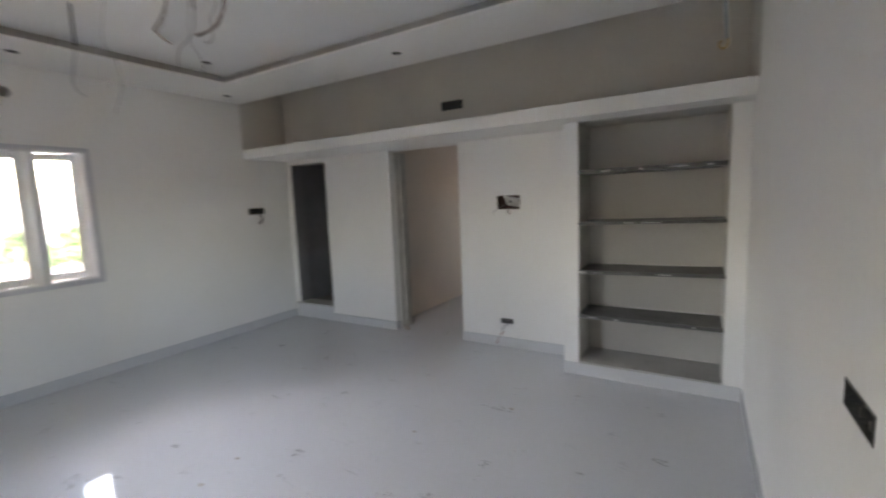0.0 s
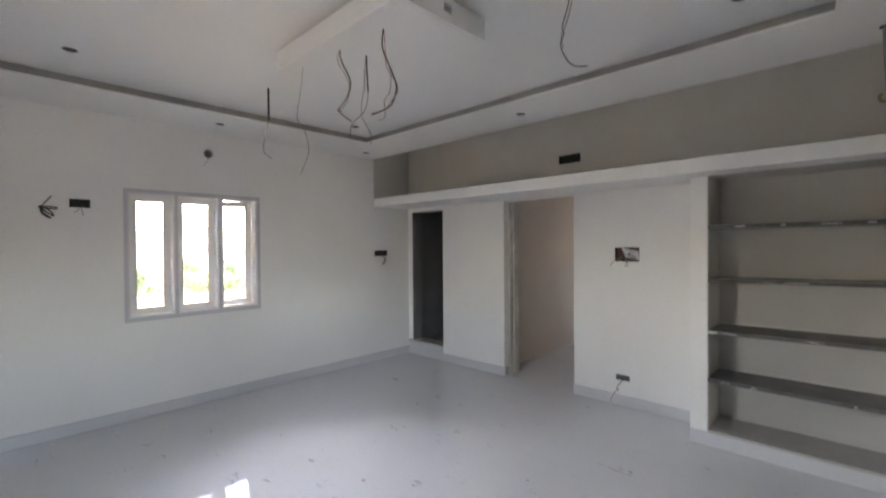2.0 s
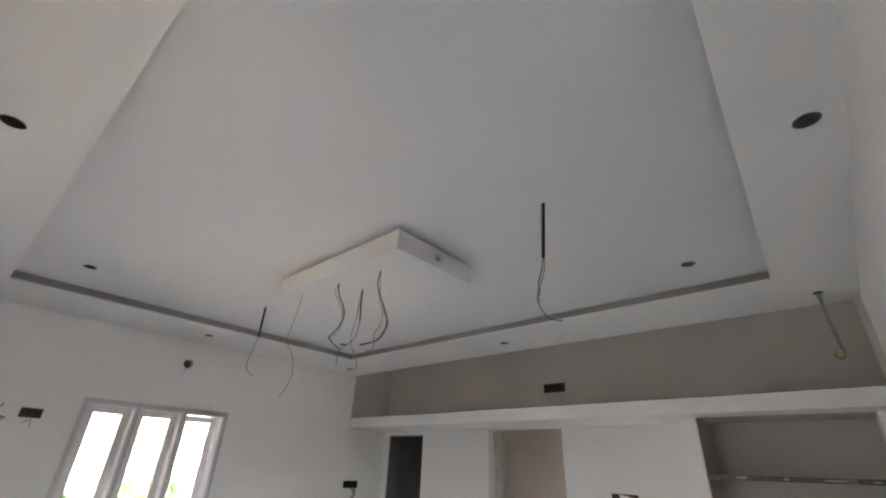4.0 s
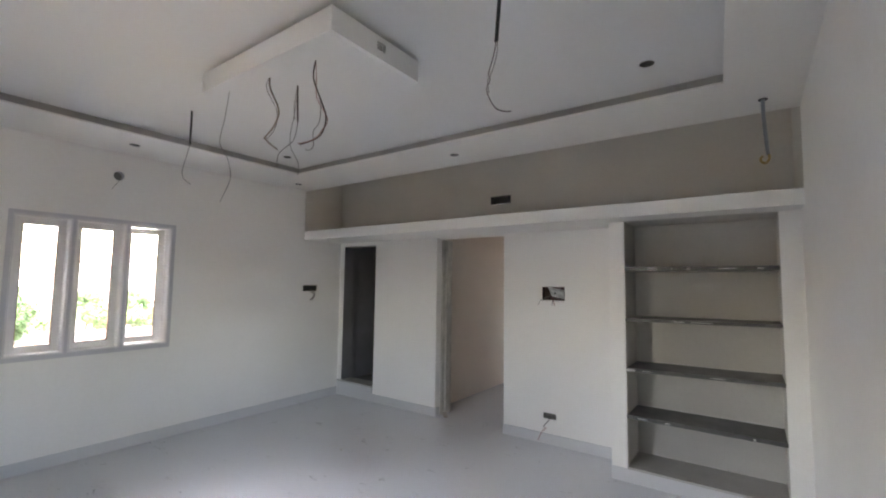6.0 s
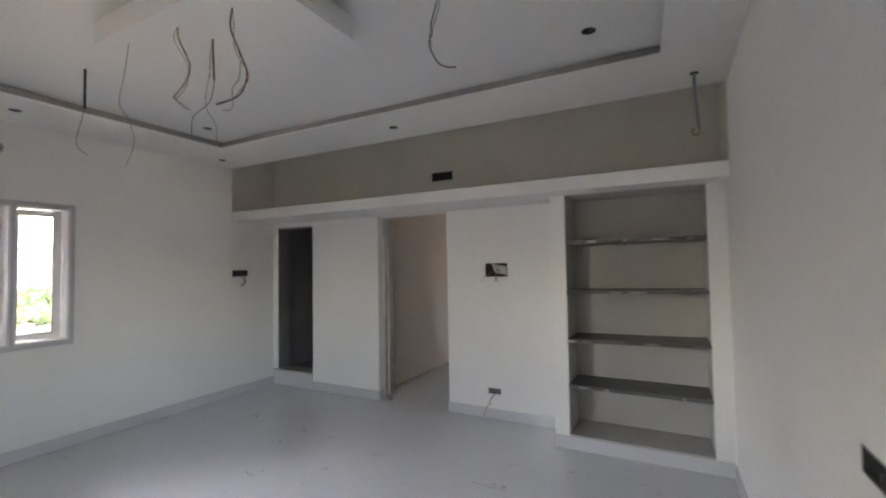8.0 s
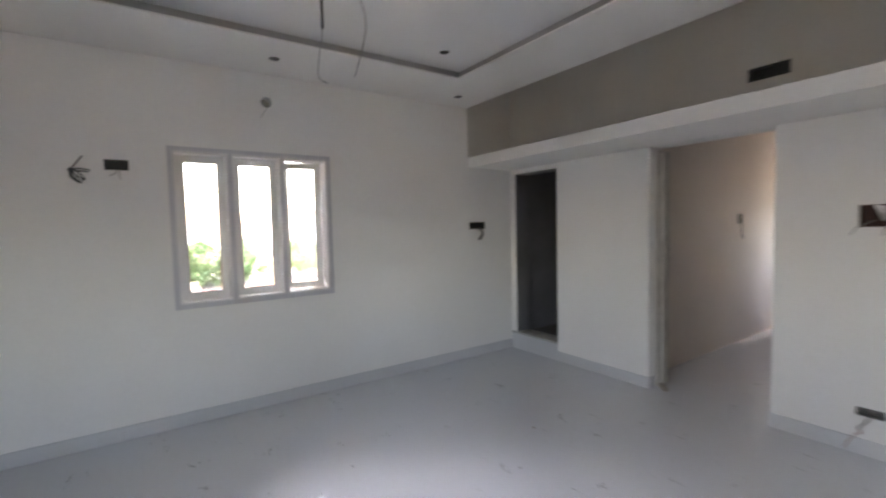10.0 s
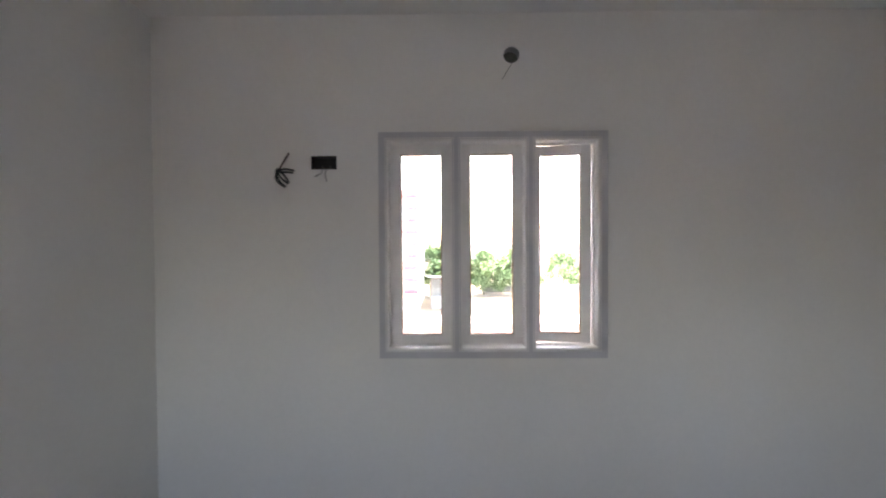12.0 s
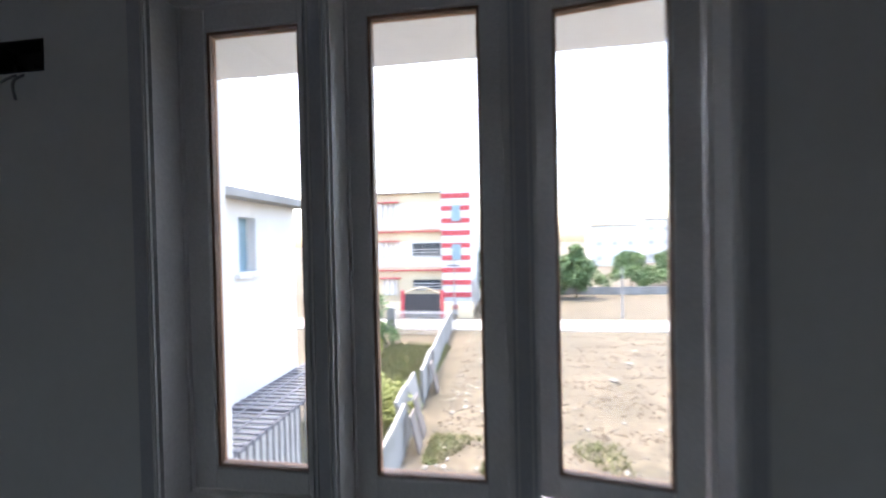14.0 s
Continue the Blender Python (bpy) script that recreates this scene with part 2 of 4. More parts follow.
def tube(points, r, sides=6, taper=1.0, smooth=4):
    """A round strand along a smoothed line of points."""
    pts = [Vector(p) for p in points]
    if smooth and len(pts) > 2:
        out = []
        for i in range(len(pts) - 1):
            a, b = pts[max(i - 1, 0)], pts[i]
            c, d = pts[i + 1], pts[min(i + 2, len(pts) - 1)]
            for k in range(smooth):
                t = k / smooth
                out.append(0.5 * ((2 * b) + (c - a) * t + (2 * a - 5 * b + 4 * c - d) * t * t + (3 * b - a - 3 * c + d) * t ** 3))
        pts = out + [pts[-1]]
    bm = bmesh.new()
    rings = []
    for i, p in enumerate(pts):
        way = (pts[min(i + 1, len(pts) - 1)] - pts[max(i - 1, 0)]).normalized()
        side = way.orthogonal().normalized() if not rings else (side - way * side.dot(way)).normalized()
        up = way.cross(side)
        q = r * (1 + (taper - 1) * i / (len(pts) - 1))
        rings.append([bm.verts.new(p + q * (math.cos(a) * side + math.sin(a) * up)) for a in (2 * math.pi * k / sides for k in range(sides))])
    for a, b in zip(rings, rings[1:]):
        for k in range(sides):
            bm.faces.new((a[k], a[(k + 1) % sides], b[(k + 1) % sides], b[k]))
    bm.faces.new(rings[0][::-1])
    bm.faces.new(rings[-1])
    return bm


def join(*bms):
    out = bmesh.new()
    for b in bms:
        me = bpy.data.meshes.new("tmp")
        b.to_mesh(me)
        out.from_mesh(me)
        b.free()
        bpy.data.meshes.remove(me)
    return out


def mesh_of(name, bm, material, smooth=False):
    bmesh.ops.recalc_face_normals(bm, faces=bm.faces)
    me = bpy.data.meshes.new(name)
    bm.to_mesh(me)
    bm.free()
    for m in (material if isinstance(material, (list, tuple)) else [material]):
        me.materials.append(m)
    if smooth:
        for p in me.polygons:
            p.use_smooth = True
    return me


def part(name, bm, material, parent, label="", smooth=False):
    ob = new(name, mesh_of(name, bm, material, smooth))
    if parent is not None:
        ob.parent = parent
        ob.matrix_parent_inverse = parent.matrix_basis.inverted()
    return tagged(ob, label)


def thing(name, label, category, at=(0, 0, 0), group="", kind=""):
    ob = new(name)
    ob.empty_display_size = 0.1
    ob.location = at
    return tagged(ob, label, category, group, kind)


def solid(name, bm, material, label, category, kind="", group="", smooth=False):
    return tagged(new(name, mesh_of(name, bm, material, smooth)), label, category, group, kind)


def pierced(axis, p0, p1, a0, a1, z0, z1, holes=()):
    """A wall between the planes p0 and p1 across axis, from a0 to a1 and z0 to z1, with rectangular openings (a, z, a, z) through it."""
    us = sorted({a0, a1, *(h[0] for h in holes), *(h[2] for h in holes)})
    ws = sorted({z0, z1, *(h[1] for h in holes), *(h[3] for h in holes)})
    us, ws = [u for u in us if a0 <= u <= a1], [w for w in ws if z0 <= w <= z1]
    full = {}
    for i in range(len(us) - 1):
        for j in range(len(ws) - 1):
            u, w = (us[i] + us[i + 1]) / 2, (ws[j] + ws[j + 1]) / 2
            full[i, j] = not any(h[0] < u < h[2] and h[1] < w < h[3] for h in holes)
    bm = bmesh.new()
    made = {}
    def v(p, i, j):
        key = (p, i, j)
        if key not in made:
            q = p1 if p else p0
            made[key] = bm.verts.new((q, us[i], ws[j]) if axis == "x" else (us[i], q, ws[j]))
        return made[key]
    for (i, j), f in full.items():
        if not f:
            continue
        bm.faces.new((v(0, i, j), v(0, i + 1, j), v(0, i + 1, j + 1), v(0, i, j + 1)))
        bm.faces.new((v(1, i, j), v(1, i, j + 1), v(1, i + 1, j + 1), v(1, i + 1, j)))
        for di, dj, a, b in ((-1, 0, (0, 0), (0, 1)), (1, 0, (1, 0), (1, 1)), (0, -1, (0, 0), (1, 0)), (0, 1, (0, 1), (1, 1))):
            if not full.get((i + di, j + dj), False):
                bm.faces.new((v(0, i + a[0], j + a[1]), v(0, i + b[0], j + b[1]), v(1, i + b[0], j + b[1]), v(1, i + a[0], j + a[1])))
    return bm


def drilled(ob, bits):
    """Round holes cut through ob: (centre, axis, radius, half length)."""
    cut = bmesh.new()
    for c, axis, r, h in bits:
        m = Matrix.Translation(c) @ (Matrix.Rotation(math.pi / 2, 4, "Y") if axis == "x" else Matrix.Identity(4))
        bmesh.ops.create_cone(cut, cap_ends=True, segments=24, radius1=r, radius2=r, depth=2 * h, matrix=m)
    tool = new("drill", mesh_of("drill", cut, WHITE))
    mod = ob.modifiers.new("holes", "BOOLEAN")
    mod.operation, mod.object, mod.solver = "DIFFERENCE", tool, "EXACT"
    dg = bpy.context.evaluated_depsgraph_get()
    me = bpy.data.meshes.new_from_object(ob.evaluated_get(dg))
    ob.modifiers.clear()
    ob.data = me
    bpy.data.objects.remove(tool)


# ---- room ----
XW, XE, YS, YN = -4.66, 0.565, 1.381, 6.175     # room faces: window wall, right wall, south wall, back wall
ZC, ZT, ZTOP = 2.822, 2.900, 3.15              # false ceiling, tray, structural slab
LEDGE_Y, LEDGE0, LEDGE1 = 5.530, 2.160, 2.274
DOOR = (-4.575, -3.945, 0.19, 2.105)             # bath doorway x0, x1, sill, head
OPEN = (-2.900, -1.972)                        # passage opening

wall_w = solid("wall_west", pierced("x", XW, XW - 0.23, YS - 0.23, YN + 2.2, -0.15, ZTOP,
               [(2.662, 0.928, 3.902, 2.158), (2.273, 1.972, 2.413, 2.044), (5.535, 1.468, 5.755, 1.545)]),
               WHITE, "matt white painted wall with a three-light window", "wall", "structure")
drilled(wall_w, [((XW - 0.1, 3.387, 2.592), "x", 0.045, 0.2)])
# The openings in the south and east walls are added for fill.
wall_s = solid("wall_south", pierced("y", YS, YS - 0.23, XW, XE + 0.23, -0.15, ZTOP, [(-2.45, 0.96, -1.95, 2.12)]), WHITE, "matt white painted wall with an added unseen window", "wall", "structure")
wall_e = solid("wall_east", pierced("x", XE, XE + 0.23, YS, YN + 0.2, -0.15, ZTOP, [(3.12, 1.086, 3.32, 1.148), (1.60, 0.96, 2.20, 2.12)]), WHITE, "matt white painted wall with a switch box and an added unseen window", "wall", "structure")
low = pierced("y", YN, YN + 0.2, XW, XE, -0.15, LEDGE1,
              [(DOOR[0], DOOR[2], DOOR[1], DOOR[3]), (OPEN[0], -0.2, OPEN[1], LEDGE0), (-1.523, 1.446, -1.288, 1.582), (-1.515, 0.250, -1.382, 0.303)])
wall_n = solid("wall_north", low, WHITE, "white painted wall with a doorway and a passage", "wall", "structure")
solid("wall_loft", pierced("y", YN, YN + 0.2, XW, XE, LEDGE1, ZTOP, [(-2.143, 2.504, -1.893, 2.595)]), LOFT, "grey-beige wall above the loft ledge", "wall", "structure")
solid("wall_loft_side", boxes((XW, LEDGE_Y, LEDGE1, XW + 0.004, YN, ZTOP)), LOFT, "grey-beige side of the loft", "wall", "structure")
solid("wall_loft_end", boxes((XE - 0.004, LEDGE_Y, LEDGE1, XE, YN, ZTOP)), LOFT, "grey-beige end of the loft", "wall", "structure")
floor = solid("floor", boxes((XW, YS, -0.15, XE, YN, 0.0), (OPEN[0], YN, -0.15, OPEN[1], YN + 0.2, 0.0)), TILE, "polished white tile floor with faint grey veins", "floor", "structure")
solid("ceiling_slab", boxes((XW - 0.23, YS - 0.23, ZTOP, XE + 0.23, YN + 0.2, ZTOP + 0.15)), CEIL, "plain structural roof slab", "ceiling", "structure")

# false ceiling: a lowered border, a step behind its lip greyed for shade, and the tray above
TX0, TX1, TY0, TY1 = -3.915, 0.165, 1.825, 4.860
LIGHTS = [(-1.74, 1.59, ZC), (0.465, 3.37, ZC), (-1.995, 5.20, ZC), (-4.27, 3.37, ZC), (-4.36, 5.185, ZC),
          (-0.19, 4.525, ZT), (-3.42, 2.17, ZT), (-3.66, 4.535, ZT)]
def board(z0, z1, x0, x1, y0, y1, holes=()):
    """A level board with rectangular openings (x, y, x, y)."""
    bm = pierced("x", z0, z1, x0, x1, y0, y1, holes)
    for v in bm.verts:
        v.co = Vector((v.co.y, v.co.z, v.co.x))
    return bm


G = 0.05
border = new("border", mesh_of("border", board(ZC, ZC + 0.012, XW, XE, YS, LEDGE_Y, [(TX0, TY0, TX1, TY1)]), CEIL))
tray = new("tray", mesh_of("tray", board(ZT, ZT + 0.012, TX0 - G - 0.02, TX1 + 0.30, TY0 - G - 0.02, TY1 + G + 0.02), CEIL))
def skew(verts):
    """The tray's east side runs a little out of square, wider towards the south wall."""
    for v in verts:
        if TX1 - 0.01 < v.co.x < TX1 + G + 0.015 and v.co.y < TY0 + 0.01 and v.co.y > TY0 - G - 0.005:
            v.co.x += 0.172


skew(border.data.vertices)
drilled(border, [((x, y, z), "z", 0.040, 0.05) for x, y, z in LIGHTS if z == ZC])
drilled(tray, [((x, y, z), "z", 0.040, 0.05) for x, y, z in LIGHTS if z == ZT])
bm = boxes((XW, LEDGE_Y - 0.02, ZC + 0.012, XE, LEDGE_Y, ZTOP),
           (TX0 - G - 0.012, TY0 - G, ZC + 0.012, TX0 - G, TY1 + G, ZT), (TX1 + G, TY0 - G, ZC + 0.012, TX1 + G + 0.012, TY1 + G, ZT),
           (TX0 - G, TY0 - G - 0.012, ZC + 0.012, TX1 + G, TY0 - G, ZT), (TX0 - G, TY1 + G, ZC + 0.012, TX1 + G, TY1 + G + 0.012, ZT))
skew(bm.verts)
# Step faces take the shade grey, so the band reads dark.
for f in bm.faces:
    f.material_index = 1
for k, ob in ((0, border), (2, tray)):
    done = len(bm.faces)
    bm.from_mesh(ob.data)
    bm.faces.ensure_lookup_table()
    for f in bm.faces[done:]:
        f.material_index = k
    bpy.data.objects.remove(ob)
ceiling = solid("ceiling", bm, (CEIL, SHADEGREY, TRAYTONE), "white plasterboard false ceiling, recessed tray and grey step toned for shade", "ceiling", "structure")

for x, y, z in LIGHTS:
    can = thing("downlight_cutout", "empty round downlight cut-out in the white ceiling", "downlight", (x, y, z), "ceiling cut-outs")
    # Dark sleeve and back colour in the hole's shade; the rim is added.
    bm = bmesh.new()
    bmesh.ops.create_cone(bm, cap_ends=False, segments=24, radius1=0.0385, radius2=0.0385, depth=0.07, matrix=Matrix.Translation((x, y, z + 0.0355)))
    part("sleeve", bm, GREYBOX, can, "added sleeve, coloured dark as the hole's shade", True)
    bm = bmesh.new()
    bmesh.ops.create_circle(bm, cap_ends=True, segments=24, radius=0.0385, matrix=Matrix.Translation((x, y, z + 0.068)))
    part("back", bm, BLACK, can)
    rim = bmesh.new()
    inner = [rim.verts.new((x + 0.0385 * math.cos(q), y + 0.0385 * math.sin(q), z - 0.002)) for q in (2 * math.pi * k / 24 for k in range(24))]
    outer = [rim.verts.new((x + 0.0415 * math.cos(q), y + 0.0415 * math.sin(q), z)) for q in (2 * math.pi * k / 24 for k in range(24))]
    for k in range(24):
        rim.faces.new((inner[k], inner[(k + 1) % 24], outer[(k + 1) % 24], outer[k]))
    part("rim", rim, GREYBOX, can)

# loft ledge and the built-in niche
bm = soft_box(XW, LEDGE_Y, LEDGE0, XE, YN, LEDGE1, 0.006)
solid("loft_ledge", bm, WHITE, "white plastered concrete ledge running the whole back wall", "ledge", "structure")
NX0, NX1, NP, NY = -0.618, 0.437, -0.745, 5.775
niche = thing("wall_niche", "white plastered built-in shelf niche under the ledge", "niche", (NP, NY, 0), kind="structure")
part("pier", soft_box(NP, NY, 0.0, NX0, YN, LEDGE0, 0.005), WHITE, niche)
part("pier", soft_box(NX1, NY, 0.0, XE, YN, LEDGE0, 0.005), WHITE, niche)
part("plinth", boxes((NX0, NY + 0.006, 0.0, NX1, YN, 0.105)), WHITE, niche)
part("plinth_tile", boxes((NP + 0.002, NY - 0.010, 0.0, XE - 0.012, NY, 0.105)), SKIRT, niche, "polished white skirting tile")
# Linings are a darker grey-beige than the white piers.
part("lining", boxes((NX0 + 0.0005, YN - 0.005, 0.126, NX1 - 0.0005, YN - 0.001, LEDGE0 - 0.005)), NICHEP, niche, "pale grey-beige back of the niche")
part("lining", boxes((NX0 + 0.0005, NY + 0.012, 0.126, NX0 + 0.004, YN - 0.006, LEDGE0 - 0.005)), NICHEP, niche, "pale grey-beige side of the niche")
part("lining", boxes((NX1 - 0.004, NY + 0.012, 0.126, NX1 - 0.0005, YN - 0.006, LEDGE0 - 0.005)), NICHEP, niche, "pale grey-beige side of the niche")
part("lining", boxes((NX0 + 0.0005, NY + 0.012, LEDGE0 - 0.0045, NX1 - 0.0005, YN - 0.001, LEDGE0 - 0.0005)), NICHEP, niche, "pale grey-beige top of the niche")
part("base_slab", soft_box(NX0, NY - 0.012, 0.106, NX1, YN, 0.124, 0.003), SILLSTONE, niche, "dusty grey stone slab")


def shelf(z, front, tilt, thick, seed, corner=False):
    """A rough-edged stone shelf with smears of plaster along its front edge."""
    rng = random.Random(seed)
    s = thing("stone_shelf", "dark grey stone shelf with a rough plaster-smeared edge", "shelf", (NX0, front, z), "niche shelves")
    bm = bmesh.new()
    n = 40
    tops = []
    for i in range(n + 1):
        u = i / n
        x = NX0 + (NX1 - NX0) * u
        f = front + rng.uniform(-0.004, 0.006)
        zz = z + tilt * (u - 0.5)
        tops.append([bm.verts.new(p) for p in ((x, f, zz), (x, f + rng.uniform(-0.002, 0.002), zz + thick), (x, YN, zz + thick), (x, YN, zz))])
    for a, b in zip(tops, tops[1:]):
        for k in range(4):
            bm.faces.new((a[k], b[k], b[(k + 1) % 4], a[(k + 1) % 4]))
    bm.faces.new(tops[0])
    bm.faces.new(tops[-1])
    part("slab", bm, GRANITE, s)
    marks = [(NX0 + 0.02 + rng.random() ** 0.7 * (NX1 - NX0 - 0.12), rng.uniform(0.015, 0.13), rng.uniform(0.005, thick * 0.5)) for _ in range(rng.randint(3, 5))]
    if corner:
        marks.append((NX0 + 0.03, 0.085, 0.020))
    for x, w, h in marks:
        bm = bmesh.new()
        bmesh.ops.create_icosphere(bm, subdivisions=2, radius=1.0)
        for v in bm.verts:
            k = 1 + 0.35 * noise.noise(v.co * 2.3 + Vector((x * 30, z * 9, 0)))
            v.co = Vector((x + v.co.x * w / 2 * k, front - 0.002 + v.co.y * 0.004, z + tilt * ((x - NX0) / (NX1 - NX0) - 0.5) + thick * 0.45 + v.co.z * h / 2 * k))
        part("plaster_smear", bm, CHIP, s, "whitish plaster smear", True)
    bm = boxes((NX0, YN - 0.018, z + thick + 0.001, NX1, YN - 0.001, z + thick + 0.009))
    part("mortar_line", bm, CHIP, s)


shelf(1.735, 5.785, 0.004, 0.034, 3)
shelf(1.318, 5.780, 0.018, 0.024, 5)
shelf(0.905, 5.778, 0.020, 0.028, 8, True)
shelf(0.509, 5.778, -0.003, 0.028, 13)

# skirting tiles
SK, ST = 0.102, 0.011
for x0, y0, x1, y1 in ((XW, YS + ST, XW + ST, YN), (XW + ST, YS, XE, YS + ST), (XE - ST, YS + ST, XE, NY - ST),
                       (DOOR[1], YN - ST, OPEN[0], YN), (OPEN[1], YN - ST, NP, YN),
                       (OPEN[0], YN, OPEN[0] + ST, YN + 0.08), (OPEN[1] - ST, YN, OPEN[1], YN + 0.08)):
    solid("baseboard", soft_box(x0, y0, 0.0, x1, y1, SK, 0.0015, 1), SKIRT, "polished white skirting tile", "skirting", "structure")

# bath doorway: raised stone sill, dark unlit room behind
sill = thing("door_sill", "raised grey stone threshold of the dark doorway", "threshold", (DOOR[0], YN, 0))
part("step", boxes((XW + 0.012, YN - 0.014, 0.0, DOOR[1] - 0.001, YN - 0.001, 0.185)), SKIRT, sill)
part("slab", soft_box(XW + 0.012, YN - 0.022, 0.186, DOOR[1] + 0.0, YN + 0.20, 0.206, 0.003), SILLSTONE, sill, "grey stone slab")
lining = thing("bath_door_frame", "dark lining of the bathroom doorway", "door frame", (DOOR[0], YN, 0.2))
part("post", boxes((DOOR[0] - 0.001, YN + 0.004, 0.207, DOOR[0] + 0.004, YN + 0.2, DOOR[3])), DARKBATH, lining)
part("post", boxes((DOOR[1] - 0.004, YN + 0.004, 0.207, DOOR[1] + 0.001, YN + 0.2, DOOR[3])), DARKBATH, lining)
part("head", boxes((DOOR[0] + 0.005, YN + 0.004, DOOR[3] - 0.004, DOOR[1] - 0.005, YN + 0.2, DOOR[3] + 0.001)), DARKBATH, lining)
bx0, bx1, by0, by1 = XW, -3.30, YN + 0.2, 8.30
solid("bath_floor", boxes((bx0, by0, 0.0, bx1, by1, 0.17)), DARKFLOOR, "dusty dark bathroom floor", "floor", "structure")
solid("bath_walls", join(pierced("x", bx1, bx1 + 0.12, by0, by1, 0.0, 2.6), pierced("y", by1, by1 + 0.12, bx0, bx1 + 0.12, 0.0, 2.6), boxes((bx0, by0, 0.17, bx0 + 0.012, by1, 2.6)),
      boxes((DOOR[1] + 0.004, by0, 0.17, bx1, by0 + 0.012, 2.6))), DARKBATH, "dark walls of an unlit bathroom", "wall", "structure")
solid("bath_ceiling", boxes((bx0, by0, 2.6, bx1 + 0.12, by1 + 0.12, 2.72)), DARKBATH, "dark bathroom ceiling", "ceiling", "structure")

# passage behind the opening
px0, px1, py1 = -3.07, OPEN[1], 11.2
solid("passage_floor", boxes((px0, YN + 0.2, -0.15, px1 + 0.2, py1, 0.0)), TILE, "polished white passage floor", "floor", "structure")
solid("passage_wall_west", pierced("x", px0, px0 - 0.11, YN + 0.2, py1, 0.0, 2.75), PEACH, "peach painted passage wall with a small switch box", "wall", "structure")
# Its opening is out of view, cut to let light into the passage.
solid("passage_wall_east", pierced("x", px1, px1 + 0.2, YN + 0.2, py1, 0.0, 2.75, [(10.28, 1.01, 10.92, 1.99)]), PEACH, "peach painted passage wall", "wall", "structure")
solid("passage_wall_end", pierced("y", py1, py1 + 0.2, px0 - 0.11, px1 + 0.2, 0.0, 2.75), PEACH, "peach painted passage end wall", "wall", "structure")
solid("passage_ceiling", boxes((px0 - 0.11, YN + 0.2, 2.75, px1 + 0.2, py1 + 0.2, 2.9)), CEIL, "white passage ceiling", "ceiling", "structure")
frame_d = thing("door_frame", "raw unpainted wooden door frame in the passage opening", "door frame", (OPEN[0], YN + 0.1, 0))
part("post", soft_box(OPEN[0] - 0.05, YN + 0.205, 0.0, OPEN[0] + 0.02, YN + 0.31, 2.14, 0.004), JAMB, frame_d)
part("post", soft_box(OPEN[0] + 0.001, YN + 0.10, 0.0, OPEN[0] + 0.02, YN + 0.204, 2.14, 0.004), JAMB, frame_d)
part("stop", soft_box(OPEN[0] + 0.02, YN + 0.17, 0.0, OPEN[0] + 0.035, YN + 0.25, 2.12, 0.003), JAMB, frame_d)
for q in range(3):
    bm = bmesh.new()
    bmesh.ops.create_icosphere(bm, subdivisions=2, radius=1.0)
    for v in bm.verts:
        k = 1 + 0.3 * noise.noise(v.co * 2 + Vector((q * 7, 0, 0)))
        v.co = Vector((OPEN[0] + 0.03 + q * 0.045, YN + 0.16 - q * 0.05, 0.008)) + Vector((v.co.x * 0.035 * k, v.co.y * 0.03 * k, v.co.z * 0.014 * k))
    solid("mortar_lump", bm, DUST, "small lump of dried mortar beside the jamb", "mortar", group="mortar lumps")

# ---- window ----
ROWS_W = [(2.702, 3.049), (3.111, 3.460), (3.519, 3.862)]
GLAZED = [(2.762, 2.997), (3.159, 3.409), (3.569, 3.803)]
Z0, Z1 = 0.972, 2.120
win = thing("window_1", "three-light timber window, grey frame and white sashes, one sash ajar", "window", (XW, 3.282, 0.92), kind="structure")
bm = pierced("x", XW + 0.012, XW - 0.13, 2.652, 3.912, 0.918, 2.168, [(a, Z0, b, Z1) for a, b in ROWS_W])
bmesh.ops.recalc_face_normals(bm, faces=bm.faces)
part("window_frame", bm, SASH, win, "white primed timber frame with two mullions")
bm = pierced("x", XW + 0.018, XW + 0.0125, 2.650, 3.914, 0.916, 2.170, [(a - 0.009, Z0 - 0.009, b + 0.009, Z1 + 0.009) for a, b in ROWS_W])
part("casing", bm, CASING, win, "grey painted casing round the three lights")
SX0, SX1 = XW - 0.120, XW - 0.077
for a, b in ROWS_W:
    # a stepped bead planted round each light, and a thin stop against the sash
    for q, o, r0, r1 in ((0.005, 0.009, XW + 0.0182, XW + 0.024), (0.004, 0.018, XW + 0.0182, XW + 0.0215)):
        y0, y1, z0, z1 = a - o, b + o, Z0 - o, Z1 + o
        bm = boxes((r0, y0, z0, r1, y0 + q, z1), (r0, y1 - q, z0, r1, y1, z1), (r0, y0 + q, z0, r1, y1 - q, z0 + q), (r0, y0 + q, z1 - q, r1, y1 - q, z1))
        part("moulding", bm, SASH, win, "thin white bead round the light")
    q, r0, r1 = 0.005, SX1 + 0.002, SX1 + 0.012
    bm = boxes((r0, a, Z0, r1, a + q, Z1), (r0, b - q, Z0, r1, b, Z1), (r0, a + q, Z0, r1, b - q, Z0 + q), (r0, a + q, Z1 - q, r1, b - q, Z1))
    part("rebate", bm, SASH, win, "white primed rebate strip")


